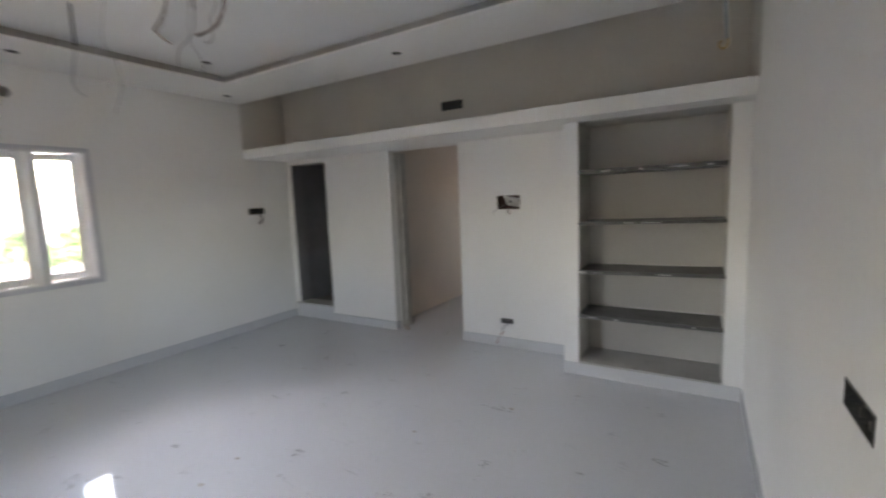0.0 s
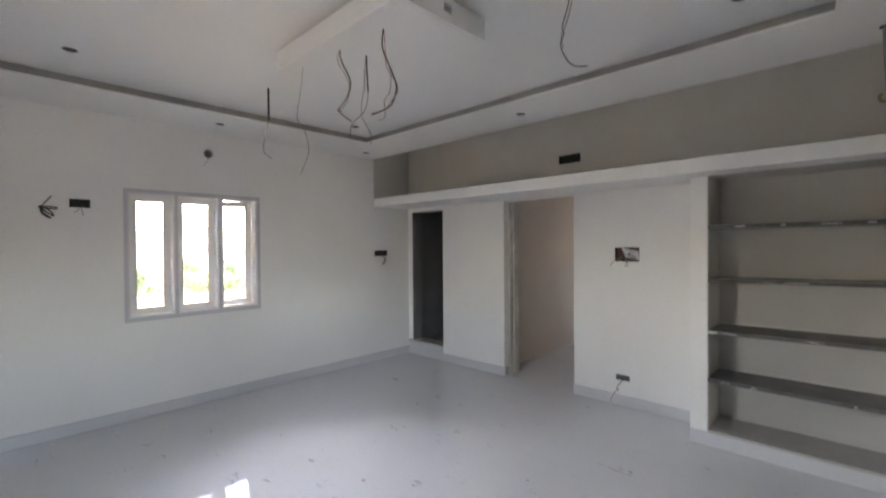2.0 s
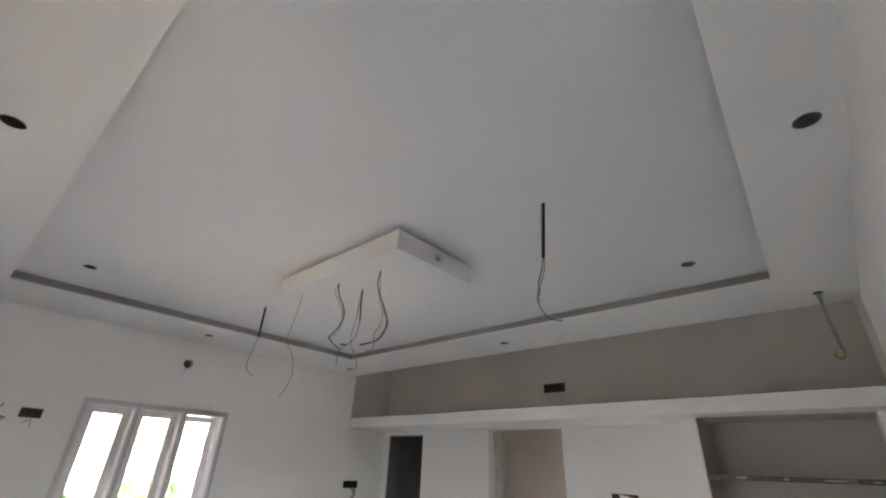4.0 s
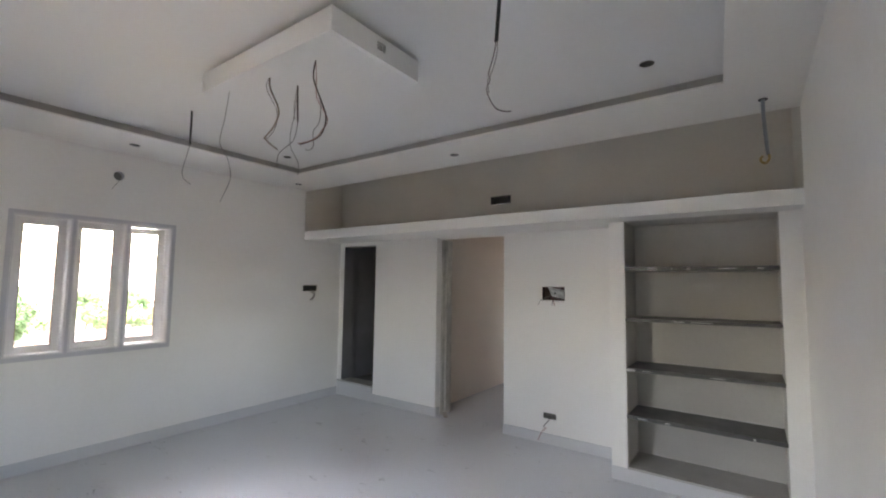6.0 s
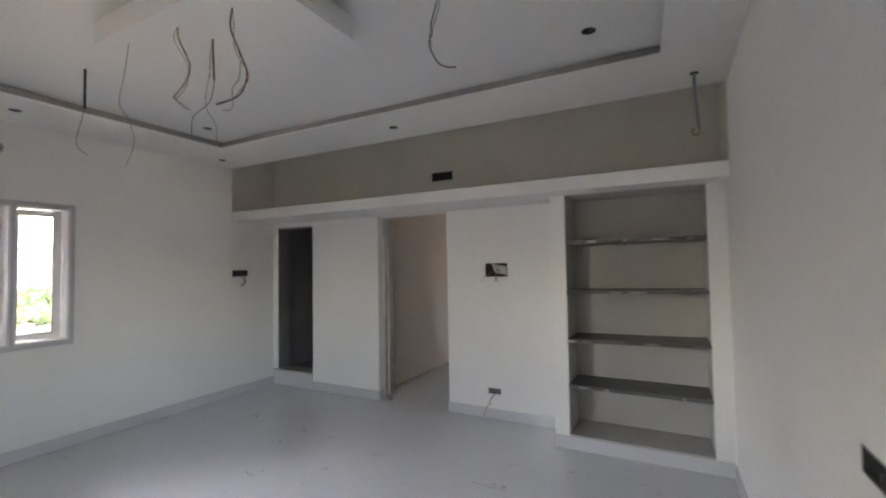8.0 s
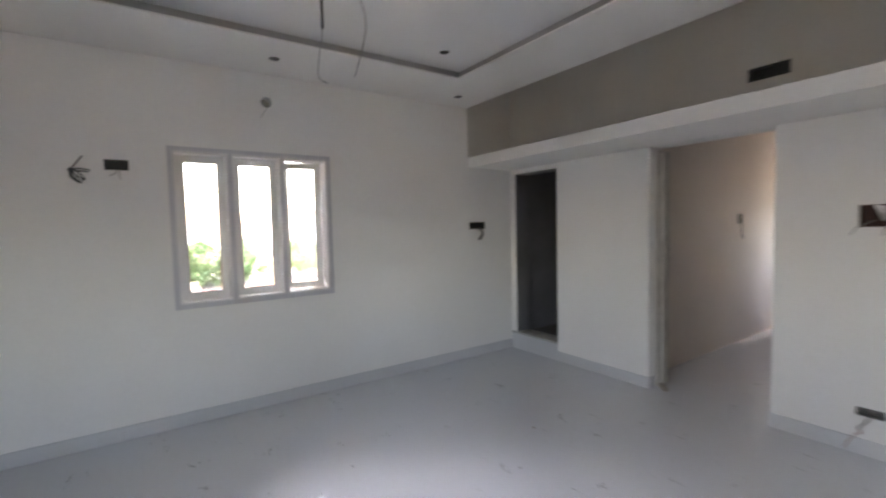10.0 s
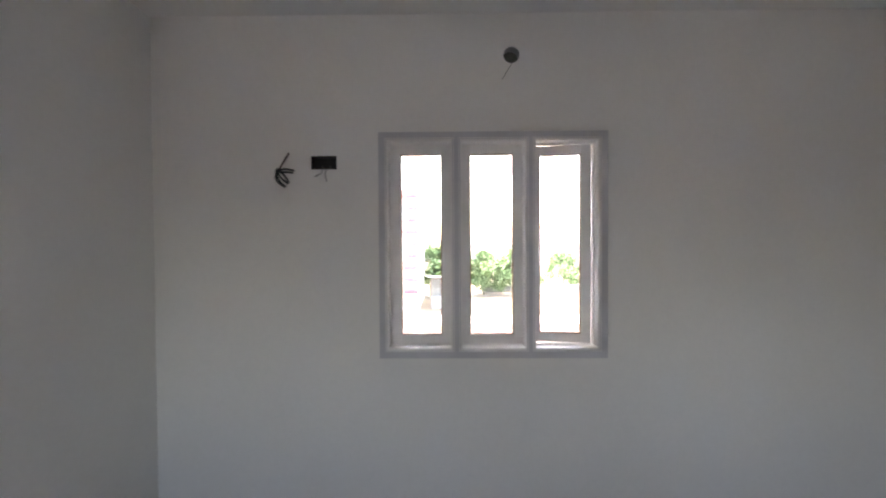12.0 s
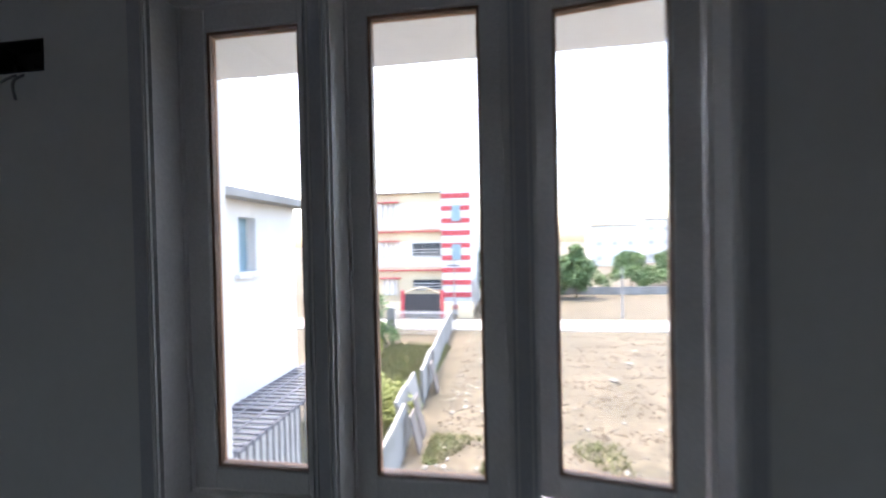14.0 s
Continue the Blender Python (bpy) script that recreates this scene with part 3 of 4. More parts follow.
def sash(y0, y1, z0, z1, gy0, gy1, hinge=None, swing=0.0):
    """A glazed casement leaf; hinge: its turning edge."""
    m = Matrix.Translation((SX0, hinge, 0)) @ Matrix.Rotation(radians(swing), 4, "Z") @ Matrix.Translation((-SX0, -hinge, 0)) if hinge else Matrix.Identity(4)
    gz0, gz1 = 1.027, 2.066
    def moved(bm):
        bm.transform(m)
        return bm
    leaf = part("sash", moved(join(soft_box(SX0, y0, z0, SX1, gy0, z1, 0.003), soft_box(SX0, gy1, z0, SX1, y1, z1, 0.003),
                soft_box(SX0, gy0, z0, SX1 - 0.001, gy1, gz0, 0.003), soft_box(SX0, gy0, gz1, SX1 - 0.001, gy1, z1, 0.003))), SASH, win, "white primed casement leaf")
    d = 0.007
    part("glazing_bead", moved(boxes((SX0 + 0.010, gy0, gz0, SX1 - 0.010, gy0 + d, gz1), (SX0 + 0.010, gy1 - d, gz0, SX1 - 0.010, gy1, gz1),
         (SX0 + 0.010, gy0 + d, gz0, SX1 - 0.010, gy1 - d, gz0 + d), (SX0 + 0.010, gy0 + d, gz1 - d, SX1 - 0.010, gy1 - d, gz1))), BEAD, leaf, "bare brown wooden bead")
    part("pane", moved(boxes((SX0 + 0.018, gy0 + d, gz0 + d, SX0 + 0.022, gy1 - d, gz1 - d))), GLASS, leaf, "clear glass pane")


for i, ((a, b), (g0, g1)) in enumerate(zip(ROWS_W, GLAZED)):
    sash(a + 0.004, b - 0.004, Z0 + 0.004, Z1 - 0.004, g0, g1, b - 0.004 if i == 2 else None, -9.5 if i == 2 else 0)

# unseen windows behind the start of the walk, added to brighten the room
side = thing("fill_window_2", "added unseen window in the east wall, for fill light", "window", (XE + 0.1, 1.90, 0.96), kind="structure")
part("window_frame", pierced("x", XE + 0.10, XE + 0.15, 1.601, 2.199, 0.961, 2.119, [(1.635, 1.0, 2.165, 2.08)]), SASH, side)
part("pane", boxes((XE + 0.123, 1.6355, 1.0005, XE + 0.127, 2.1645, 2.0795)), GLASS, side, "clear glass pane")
rear = thing("fill_window_3", "added unseen window in the south wall, for fill light", "window", (-2.20, YS - 0.1, 0.96), kind="structure")
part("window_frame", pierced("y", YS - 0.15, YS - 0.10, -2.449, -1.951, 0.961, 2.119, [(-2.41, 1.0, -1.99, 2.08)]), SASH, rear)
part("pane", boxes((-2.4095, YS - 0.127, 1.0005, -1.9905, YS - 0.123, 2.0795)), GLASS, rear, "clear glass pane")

# ---- boxes, cables and wires on the walls ----
def strand(name, pts, r, material, label, category="wire", group="loose wires"):
    return solid(name, tube(pts, r), material, label, category, group=group, smooth=True)


def wall_box(axis, plane, inward, a0, a1, z0, z1, material, label, rim=0.004, depth=0.05, posts=2):
    """An open electrical back box sunk in a wall. inward: the direction into the wall."""
    ca = (a0 + a1) / 2
    t = thing("switch_box", label, "electrical box", (plane, ca, z0) if axis == "x" else (ca, plane, z0), "wall boxes")
    def put(name, u0, w0, z_0, u1, w1, z_1, m, lab=""):
        # u along the wall, w along the depth
        p0, p1 = plane + inward * w0, plane + inward * w1
        bm = boxes((min(p0, p1), u0, z_0, max(p0, p1), u1, z_1)) if axis == "x" else boxes((u0, min(p0, p1), z_0, u1, max(p0, p1), z_1))
        part(name, bm, m, t, lab)
    e = -0.0008
    put("back", a0 + e, depth, z0 + e, a1 - e, depth + 0.003, z1 - e, material)
    put("side", a0 + e, -0.002, z0 + e, a0 + e + rim, depth, z1 - e, material)
    put("side", a1 - e - rim, -0.002, z0 + e, a1 - e, depth, z1 - e, material)
    put("side", a0 + e + rim, -0.002, z0 + e, a1 - e - rim, depth, z0 + e + rim, material)
    put("side", a0 + e + rim, -0.002, z1 - e - rim, a1 - e - rim, depth, z1 - e, material)
    for k in range(posts):
        u = a0 + (a1 - a0) * (k + 1) / (posts + 1)
        put("lug", u - 0.006, 0.01, z0 + rim + e, u + 0.006, depth, z0 + rim + 0.02, material)
    return t


wall_box("x", XW, -1, 2.273, 2.413, 1.972, 2.044, BLACK, "black empty electrical box sunk in the white wall")
wall_box("x", XW, -1, 5.535, 5.755, 1.468, 1.545, BLACK, "dark empty switch box near the room corner")
wall_box("y", YN, 1, -2.143, -1.893, 2.504, 2.595, BLACK, "dark rectangular box above the loft ledge", posts=4)
wall_box("y", YN, 1, -1.523, -1.288, 1.446, 1.582, RUST, "rusty switch box stuffed with white wrapping", posts=3)
wall_box("y", YN, 1, -1.515, -1.382, 0.250, 0.303, GREYBOX, "grey socket box low on the white wall")
wall_box("x", XE, 1, 3.12, 3.32, 1.086, 1.148, GREYBOX, "dark switch box with bare fittings")
tb = thing("switch_box", "small dark box on the peach passage wall", "electrical box", (px0, 8.46, 1.46), "wall boxes")
part("rim", soft_box(px0, 8.40, 1.455, px0 + 0.008, 8.52, 1.57, 0.002), BLACK, tb)
part("knockout", soft_box(px0 + 0.008, 8.43, 1.48, px0 + 0.012, 8.49, 1.54, 0.001), BLACK, tb)
strand("box_wire", [(px0 + 0.012, 8.45, 1.47), (px0 + 0.03, 8.46, 1.40), (px0 + 0.02, 8.44, 1.34), (px0 + 0.03, 8.50, 1.27)], 0.006, WIREDARK, "dark wire hanging from the passage box")

# white wrapping in the switch box, and its wire ends
bm = bmesh.new()
grid = {}
for i in range(13):
    for j in range(9):
        u, w = i / 12, j / 8
        x = -1.466 + 0.170 * u + 0.045 * (1 - w) * (1 - u)
        z = 1.462 + 0.022 * (1 - u) + w * (0.100 - 0.012 * u)
        y = YN + 0.004 + 0.018 * noise.noise(Vector((u * 4.2, w * 3.7, 1.3))) + 0.010 * abs(u - 0.5)
        grid[i, j] = bm.verts.new((x, y, z))
for i in range(12):
    for j in range(8):
        bm.faces.new((grid[i, j], grid[i + 1, j], grid[i + 1, j + 1], grid[i, j + 1]))
bmesh.ops.solidify(bm, geom=bm.faces[:], thickness=0.003)
solid("crumpled_wrap", bm, WRAP, "crumpled white wrapping stuffed in the switch box", "wrapping", smooth=False)
# Black lump stands for a small dark hole in the wrapping.
bm = bmesh.new()
bmesh.ops.create_icosphere(bm, subdivisions=2, radius=1.0)
for v in bm.verts:
    v.co = Vector((-1.385 + v.co.x * 0.013, YN + 0.002 + v.co.y * 0.006, 1.518 + v.co.z * 0.011 * (1 - 0.4 * v.co.x)))
solid("wire_knot", bm, BLACK, "black lump standing for a small dark hole in the white wrapping", "wire", smooth=True)
for x, dx, r, m in ((-1.46, -0.10, 0.003, WIREGREY), (-1.41, 0.03, 0.003, WIRERED), (-1.36, -0.05, 0.0035, WIREDARK)):
    strand("box_wire", [(x, YN + 0.03, 1.49), (x + dx * 0.2, YN - 0.03, 1.47), (x + dx * 0.7, YN - 0.04, 1.44), (x + dx, YN - 0.03, 1.395)], r, m, "loose wire end curling out of the switch box")
strand("box_wire", [(-1.45, YN + 0.03, 0.26), (-1.46, YN - 0.03, 0.23), (-1.49, YN - 0.04, 0.19), (-1.50, YN - 0.035, 0.17)], 0.004, WIREDARK, "thin wire hanging from the socket box")
strand("box_wire", [(-1.50, YN - 0.035, 0.17), (-1.48, YN - 0.03, 0.155), (-1.52, YN - 0.03, 0.12), (-1.56, YN - 0.04, 0.03)], 0.0035, WIRERED, "thin wire hanging from the socket box")
for k, m in enumerate((WIREDARK, WIREGREY, WIREGREY)):
    strand("box_wire", [(XW - 0.02, 5.65 + 0.02 * k, 1.48), (XW + 0.03, 5.66 + 0.02 * k, 1.45), (XW + 0.04, 5.68 + 0.01 * k, 1.40), (XW + 0.03, 5.63 + 0.02 * k, 1.345)], 0.004, m, "loose wire end hanging from the corner box")
strand("box_wire", [(XW - 0.02, 2.33, 1.98), (XW + 0.02, 2.335, 1.95), (XW + 0.03, 2.30, 1.925)], 0.003, WIREGREY, "loose wire under the black box")
strand("box_wire", [(XW - 0.02, 2.36, 1.98), (XW + 0.02, 2.355, 1.945), (XW + 0.025, 2.365, 1.90)], 0.003, WIREGREY, "loose wire under the black box")

# bunch of black cables by the window
root = Vector((XW + 0.002, 2.086, 1.962))
solid("conduit_stub", tube([root - Vector((0.03, 0, 0)), root + Vector((0.006, 0, 0))], 0.013, 10, smooth=0), GREYBOX, "dark conduit stub in the white wall", "conduit")
ENDS = [(0.03, 2.157, 2.056, 0.0), (0.05, 2.195, 1.957, 0.007), (0.05, 2.188, 1.946, -0.004), (0.06, 2.168, 1.893, 0.014),
        (0.06, 2.165, 1.885, -0.006), (0.06, 2.150, 1.868, -0.012), (0.05, 2.138, 1.870, -0.020)]
for k, (dx, y, z, sag) in enumerate(ENDS):
    end = Vector((XW + dx, y, z))
    way = (end - root).normalized()
    off = Vector((0, -way.z, way.y)) * sag
    mid1, mid2 = root.lerp(end, 0.35) + off + Vector((0.022, 0, 0)), root.lerp(end, 0.7) + off * 0.8 + Vector((0.02, 0, 0))
    if k == 0:
        mid1, mid2 = root.lerp(end, 0.4), root.lerp(end, 0.75)
    strand("cable", [root + Vector((0.002, 0, 0.002 * (k - 3))), root + Vector((0.015, 0.003, 0.003 * (k - 3))), mid1, mid2, end], 0.0052, BLACK if k else WIREDARK, "black cable end splaying from the white wall", group="cable bunch")

# round sleeve above the window
bm = bmesh.new()
rot = Matrix.Rotation(math.pi / 2, 4, "Y")
bmesh.ops.create_cone(bm, cap_ends=False, segments=24, radius1=0.0435, radius2=0.0435, depth=0.21, matrix=Matrix.Translation((XW - 0.10, 3.387, 2.592)) @ rot)
pipe = thing("pipe_sleeve", "grey round pipe sleeve through the wall above the window", "pipe", (XW, 3.387, 2.55))
part("tube", bm, PIPE, pipe, "", True)
bm = bmesh.new()
bmesh.ops.create_circle(bm, cap_ends=True, segments=24, radius=0.043, matrix=Matrix.Translation((XW - 0.06, 3.387, 2.592)) @ rot)
part("plug", bm, GREYBOX, pipe, "dark plug")
strand("box_wire", [(XW - 0.04, 3.385, 2.56), (XW + 0.01, 3.385, 2.54), (XW + 0.012, 3.35, 2.48), (XW + 0.012, 3.335, 2.455)], 0.002, WIREGREY, "thin wire hanging from the pipe sleeve")

# ---- dropped panel and hanging wires ----
panel = thing("ceiling_panel", "white dropped rectangular ceiling panel with a shadow gap", "ceiling panel", (-1.83, 3.41, ZT))
# Neck takes the same grey to darken the gap above the panel.
part("neck", boxes((-2.30, 3.21, 2.870, -1.36, 3.60, ZT)), SHADEGREY, panel, "neck coloured grey for the gap's shadow")
part("edge_board", pierced("x", -1.240, -1.260, 3.09, 3.715, 2.750, 2.869, [(3.385, 2.795, 3.445, 2.840)]), TRAYTONE, panel)
part("body", soft_box(-2.425, 3.09, 2.749, -1.261, 3.715, 2.869, 0.003), TRAYTONE, panel)
part("cutout_back", boxes((-1.2608, 3.386, 2.796, -1.2602, 3.444, 2.839)), SHADEGREY, panel, "cable cut-out backed in shade grey")
ZB = 2.755


def bundle(label, *strands):
    t = thing("hanging_wire", label, "wire", strands[0][0][0], "ceiling wires")
    for pts, r, m in strands:
        part("strand", tube(pts, r), m, t, "", True)


def sway(pts, s, lift=0.0):
    rng = random.Random(s)
    return [pts[0]] + [(x + rng.uniform(-0.012, 0.012), y + rng.uniform(-0.02, 0.02), z + rng.uniform(-0.012, 0.012) + lift) for x, y, z in pts[1:]]


bundle("black rod with a thin wire hanging from the tray", ([(-3.19, 3.37, ZT + 0.01), (-3.19, 3.37, 2.64)], 0.008, BLACK),
       ([(-3.19, 3.37, 2.65), (-3.22, 3.37, 2.58), (-3.29, 3.37, 2.46), (-3.27, 3.37, 2.39), (-3.145, 3.37, 2.325)], 0.003, WIREGREY))
bundle("black rod with twisted wires hanging from the tray", ([(-0.538, 3.39, ZT + 0.01), (-0.560, 3.39, 2.615)], 0.0085, BLACK),
       ([(-0.560, 3.39, 2.62), (-0.572, 3.39, 2.56), (-0.596, 3.39, 2.488), (-0.588, 3.39, 2.46), (-0.604, 3.39, 2.415), (-0.568, 3.39, 2.34), (-0.528, 3.39, 2.312), (-0.492, 3.39, 2.304)], 0.0023, WIREDARK),
       ([(-0.556, 3.39, 2.62), (-0.562, 3.40, 2.57), (-0.585, 3.40, 2.50), (-0.606, 3.40, 2.46), (-0.598, 3.40, 2.41)], 0.0022, WIREGREY))
w2 = [(-2.265, 3.175, ZB), (-2.275, 3.16, 2.58), (-2.300, 3.15, 2.435), (-2.200, 3.15, 2.32), (-2.160, 3.15, 2.195), (-2.265, 3.15, 2.07)]
bundle("long thin grey wire hanging from the dropped panel", (w2, 0.0020, WIREGREY))
w3 = [(-1.902, 3.21, ZB), (-1.860, 3.19, 2.67), (-1.772, 3.19, 2.53), (-1.806, 3.19, 2.45), (-1.890, 3.19, 2.402), (-1.896, 3.19, 2.396)]
bundle("bent tan conduit hanging from the dropped panel", (w3, 0.0045, WIRETAN), ([(-1.896, 3.19, 2.400), (-1.840, 3.19, 2.355), (-1.770, 3.19, 2.313)], 0.0045, WIRETAN), (sway(w3, 31), 0.0015, WIREDARK))
w4 = [(-1.855, 3.36, ZB), (-1.820, 3.34, 2.61), (-1.812, 3.34, 2.52), (-1.850, 3.34, 2.415), (-1.980, 3.34, 2.365), (-1.998, 3.34, 2.277)]
w4b = [(-1.828, 3.34, 2.667), (-1.850, 3.34, 2.56), (-1.878, 3.34, 2.461), (-1.870, 3.34, 2.379), (-1.796, 3.34, 2.283), (-1.792, 3.34, 2.21)]
bundle("tangle of thin grey wires hanging from the dropped panel", (w4[:3], 0.0045, WIREDARK), (w4, 0.0018, WIREDARK), (w4b, 0.0016, WIREGREY), (sway(w4[:3], 4, 0.01), 0.0022, WIREGREY))
w5 = [(-1.528, 3.232, ZB), (-1.525, 3.22, 2.65), (-1.460, 3.22, 2.52), (-1.415, 3.22, 2.42), (-1.446, 3.22, 2.345), (-1.510, 3.22, 2.324), (-1.618, 3.22, 2.320)]
w5b = [(-1.522, 3.22, 2.65), (-1.463, 3.22, 2.51), (-1.466, 3.22, 2.41), (-1.512, 3.22, 2.37), (-1.505, 3.22, 2.30), (-1.530, 3.22, 2.278), (-1.570, 3.22, 2.286)]
bundle("looped grey and tan wires hanging from the dropped panel", (w5, 0.0036, WIREDARK), (sway(w5, 6), 0.0018, WIRERED), (w5b, 0.002, WIREGREY))

# pipe hook by the ledge
hook = thing("ceiling_pipe", "grey pipe with a bent yellowed end hanging from the ceiling", "pipe", (0.361, 5.26, ZC))
part("pipe", tube([(0.361, 5.26, ZC + 0.015), (0.361, 5.26, 2.71), (0.374, 5.26, 2.49), (0.380, 5.26, 2.455)], 0.011, 8), PIPE, hook, "", True)
part("flange", tube([(0.361, 5.26, ZC + 0.004), (0.361, 5.26, ZC - 0.006)], 0.026, 14, smooth=0), BLACK, hook, "dark flange")
part("bend", tube([(0.380, 5.26, 2.46), (0.382, 5.255, 2.43), (0.366, 5.25, 2.402), (0.345, 5.25, 2.408), (0.337, 5.25, 2.432), (0.350, 5.25, 2.448)], 0.008, 8), TAPE, hook, "yellowed taped bend", True)

# crumbs of plaster on the floor
rng = random.Random(21)
for k in range(9):
    x, y, s = rng.uniform(-3.4, -0.9), rng.uniform(3.0, 5.6), rng.uniform(0.006, 0.014)
    bm = bmesh.new()
    bmesh.ops.create_icosphere(bm, subdivisions=1, radius=1.0)
    for v in bm.verts:
        v.co = Vector((x + v.co.x * s * 1.6, y + v.co.y * s, s * 0.35 + v.co.z * s * 0.35))
    solid("plaster_crumb", bm, DUST, "small pale plaster crumb on the tiles", "debris", group="plaster crumbs")

# ---- outside ----
GZ = -3.9
bm = bmesh.new()
vs = [bm.verts.new(p) for p in ((-900, -900, GZ), (900, -900, GZ), (900, 900, GZ), (-900, 900, GZ))]
bm.faces.new(vs)
solid("ground", bm, DIRT, "sandy bare dirt ground", "ground", "structure")
solid("road", boxes((-33.6, -120, GZ - 0.1, -30.2, 120, GZ + 0.06)), ROADM, "pale concrete road across the plots", "road", "structure")
# own house: sunshade and side fin
shade = thing("window_sunshade", "white plastered concrete sunshade outside the window", "sunshade", (-4.9, 3.3, 2.25))
part("slab", boxes((-5.46, 2.272, 2.25, -4.892, 4.9, 2.36)), STUCCO, shade)
part("fin", boxes((-5.50, 2.06, GZ, -4.892, 2.27, 3.2)), STUCCO, shade, "white side fin")

# neighbour's house
nb = thing("neighbour_house", "white neighbouring house with a flat roof and small window", "house", (-10, -0.5, GZ))
NYF = -0.53
part("wall", pierced("y", NYF, NYF - 0.25, -11.45, -6.6, GZ, 2.25, [(-10.2, 1.16, -9.75, 2.0)]), STUCCO, nb)
part("wall", boxes((-11.45, -8, GZ, -11.2, NYF - 0.25, 2.25)), STUCCO, nb)
part("roof", boxes((-11.62, -8, 2.25, -6.4, NYF + 0.32, 2.37)), CONC, nb, "grey concrete roof slab")
w = part("window", boxes((-10.2, NYF - 0.2, 1.16, -9.75, NYF - 0.17, 2.0)), BLUEWIN, nb, "small blue glass window")
part("sill", boxes((-10.3, NYF, 1.08, -9.65, NYF + 0.08, 1.14)), STUCCO, w)
# barred steel cage over the side yard, against the white wall
CX0, CX1, CY0, CY1, CZ = -12.7, -7.95, NYF + 0.004, 0.40, -0.77
cage = thing("steel_grille_cage", "dark steel bar cage over a side yard beside the white house", "grille", (-10, 0, GZ))
part("top_rail", boxes((CX0, CY1 - 0.04, CZ - 0.03, CX1, CY1 + 0.01, CZ + 0.02)), SLATE, cage)
part("top_rail", boxes((CX0, CY0, CZ - 0.03, CX1, CY0 + 0.04, CZ + 0.02)), SLATE, cage)
for x in (CX0, -11.1, -9.5, CX1 - 0.06):
    part("cross_rail", boxes((x, CY0 + 0.042, CZ - 0.03, x + 0.06, CY1 - 0.042, CZ + 0.018)), SLATE, cage)
for k in range(31):
    x = CX1 - 0.11 - k * 0.15
    part("bar", boxes((x - 0.027, CY0 + 0.002, CZ + 0.021, x + 0.027, CY1 + 0.008, CZ + 0.04)), SLATE, cage)
for y in (-0.22, 0.09):
    part("bar", boxes((CX0, y - 0.02, CZ + 0.0405, CX1, y + 0.02, CZ + 0.055)), SLATE, cage)
upright = part("upright", boxes((CX1 - 0.012, CY1 + 0.011, -2.9, CX1 + 0.012, CY1 + 0.035, CZ + 0.02)), SLATE, cage)
for k in range(1, 34):
    ob = new("upright", upright.data)
    ob.parent, ob.matrix_parent_inverse = cage, cage.matrix_basis.inverted()
    ob.location = (-k * 0.142, 0, 0)
for k in range(7):
    ob = new("upright", upright.data)
    ob.parent, ob.matrix_parent_inverse = cage, cage.matrix_basis.inverted()
    ob.location = (CX0 - CX1 - 0.03, -0.02 - k * 0.13, 0)
for z in (-1.85, -2.86):
    part("side_rail", boxes((CX0, CY1 + 0.036, z - 0.025, CX1, CY1 + 0.055, z + 0.025)), SLATE, cage)
solid("yard_wall", boxes((CX0 - 0.1, CY1 - 0.06, GZ, CX1 + 0.1, CY1 + 0.06, -2.905)), STUCCO, "low white wall under the steel grille", "wall")
solid("yard_paving", boxes((CX0 - 0.1, NYF + 0.002, GZ - 0.1, CX1 + 0.1, CY1 - 0.062, GZ + 0.03)), STUCCO, "pale paved side yard", "pavement", "structure")

# striped apartment house across the road
ap = thing("apartment_house", "three-storey cream house with a red and white striped stair tower", "house", (-36.6, -4, GZ))
TOP = 5.45
AX, AY0, AY1, TWR = -36.6, -7.7, 0.65, -1.55
part("wall", boxes((AX - 9, AY0, GZ, AX, TWR, TOP)), CREAM, ap)
part("stair_tower", boxes((AX - 9, TWR, GZ, AX + 0.5, AY1, TOP + 0.1)), STUCCO, ap, "white stair tower")
for k in range(10):
    z = TOP - 0.25 - k * 0.93
    part("red_band", boxes((AX + 0.5, TWR + 0.01, z - 0.36, AX + 0.54, AY1 - 0.01, z)), REDP, ap, "red painted band")
for z in (2.45, -0.52):
    part("floor_band", boxes((AX, AY0, z - 0.09, AX + 0.35, TWR - 0.005, z)), REDP, ap, "red edged slab band")
part("parapet", boxes((AX, AY0, TOP - 0.1, AX + 0.3, TWR - 0.005, TOP)), CONC, ap)
part("white_panel", boxes((AX, AY0, 2.6, AX + 0.06, TWR - 0.01, 4.6)), STUCCO, ap, "white rendered storey")
part("white_panel", boxes((AX, AY0, -0.3, AX + 0.06, TWR - 0.01, 1.6)), STUCCO, ap, "white rendered storey")
for z in (3.35, 0.35, -2.5):
    for y in (-6.3,):
        w = part("window", boxes((AX + 0.062, y, z, AX + 0.12, y + 1.15, z + 1.25)), PALE, ap, "pale shuttered window")
        for k in range(3):
            part("bar", boxes((AX + 0.12, y + 0.1 + k * 0.4, z, AX + 0.15, y + 0.17 + k * 0.4, z + 1.25)), BARK, w)
        part("hood", boxes((AX + 0.062, y - 0.2, z + 1.3, AX + 0.5, y + 1.4, z + 1.38)), REDP, w)
for y, z, h in ((-3.9, 0.5, 1.0), (-3.9, -2.1, 0.8)):
    w = part("balcony_opening", boxes((AX + 0.07, y, z, AX + 0.10, y + 2.2, z + h)), DARKWIN, ap, "dark balcony opening")
    for k in range(3):
        part("rail", boxes((AX + 0.15, y, z + 0.05 + k * 0.22, AX + 0.20, y + 2.2, z + 0.10 + k * 0.22)), STUCCO, w)
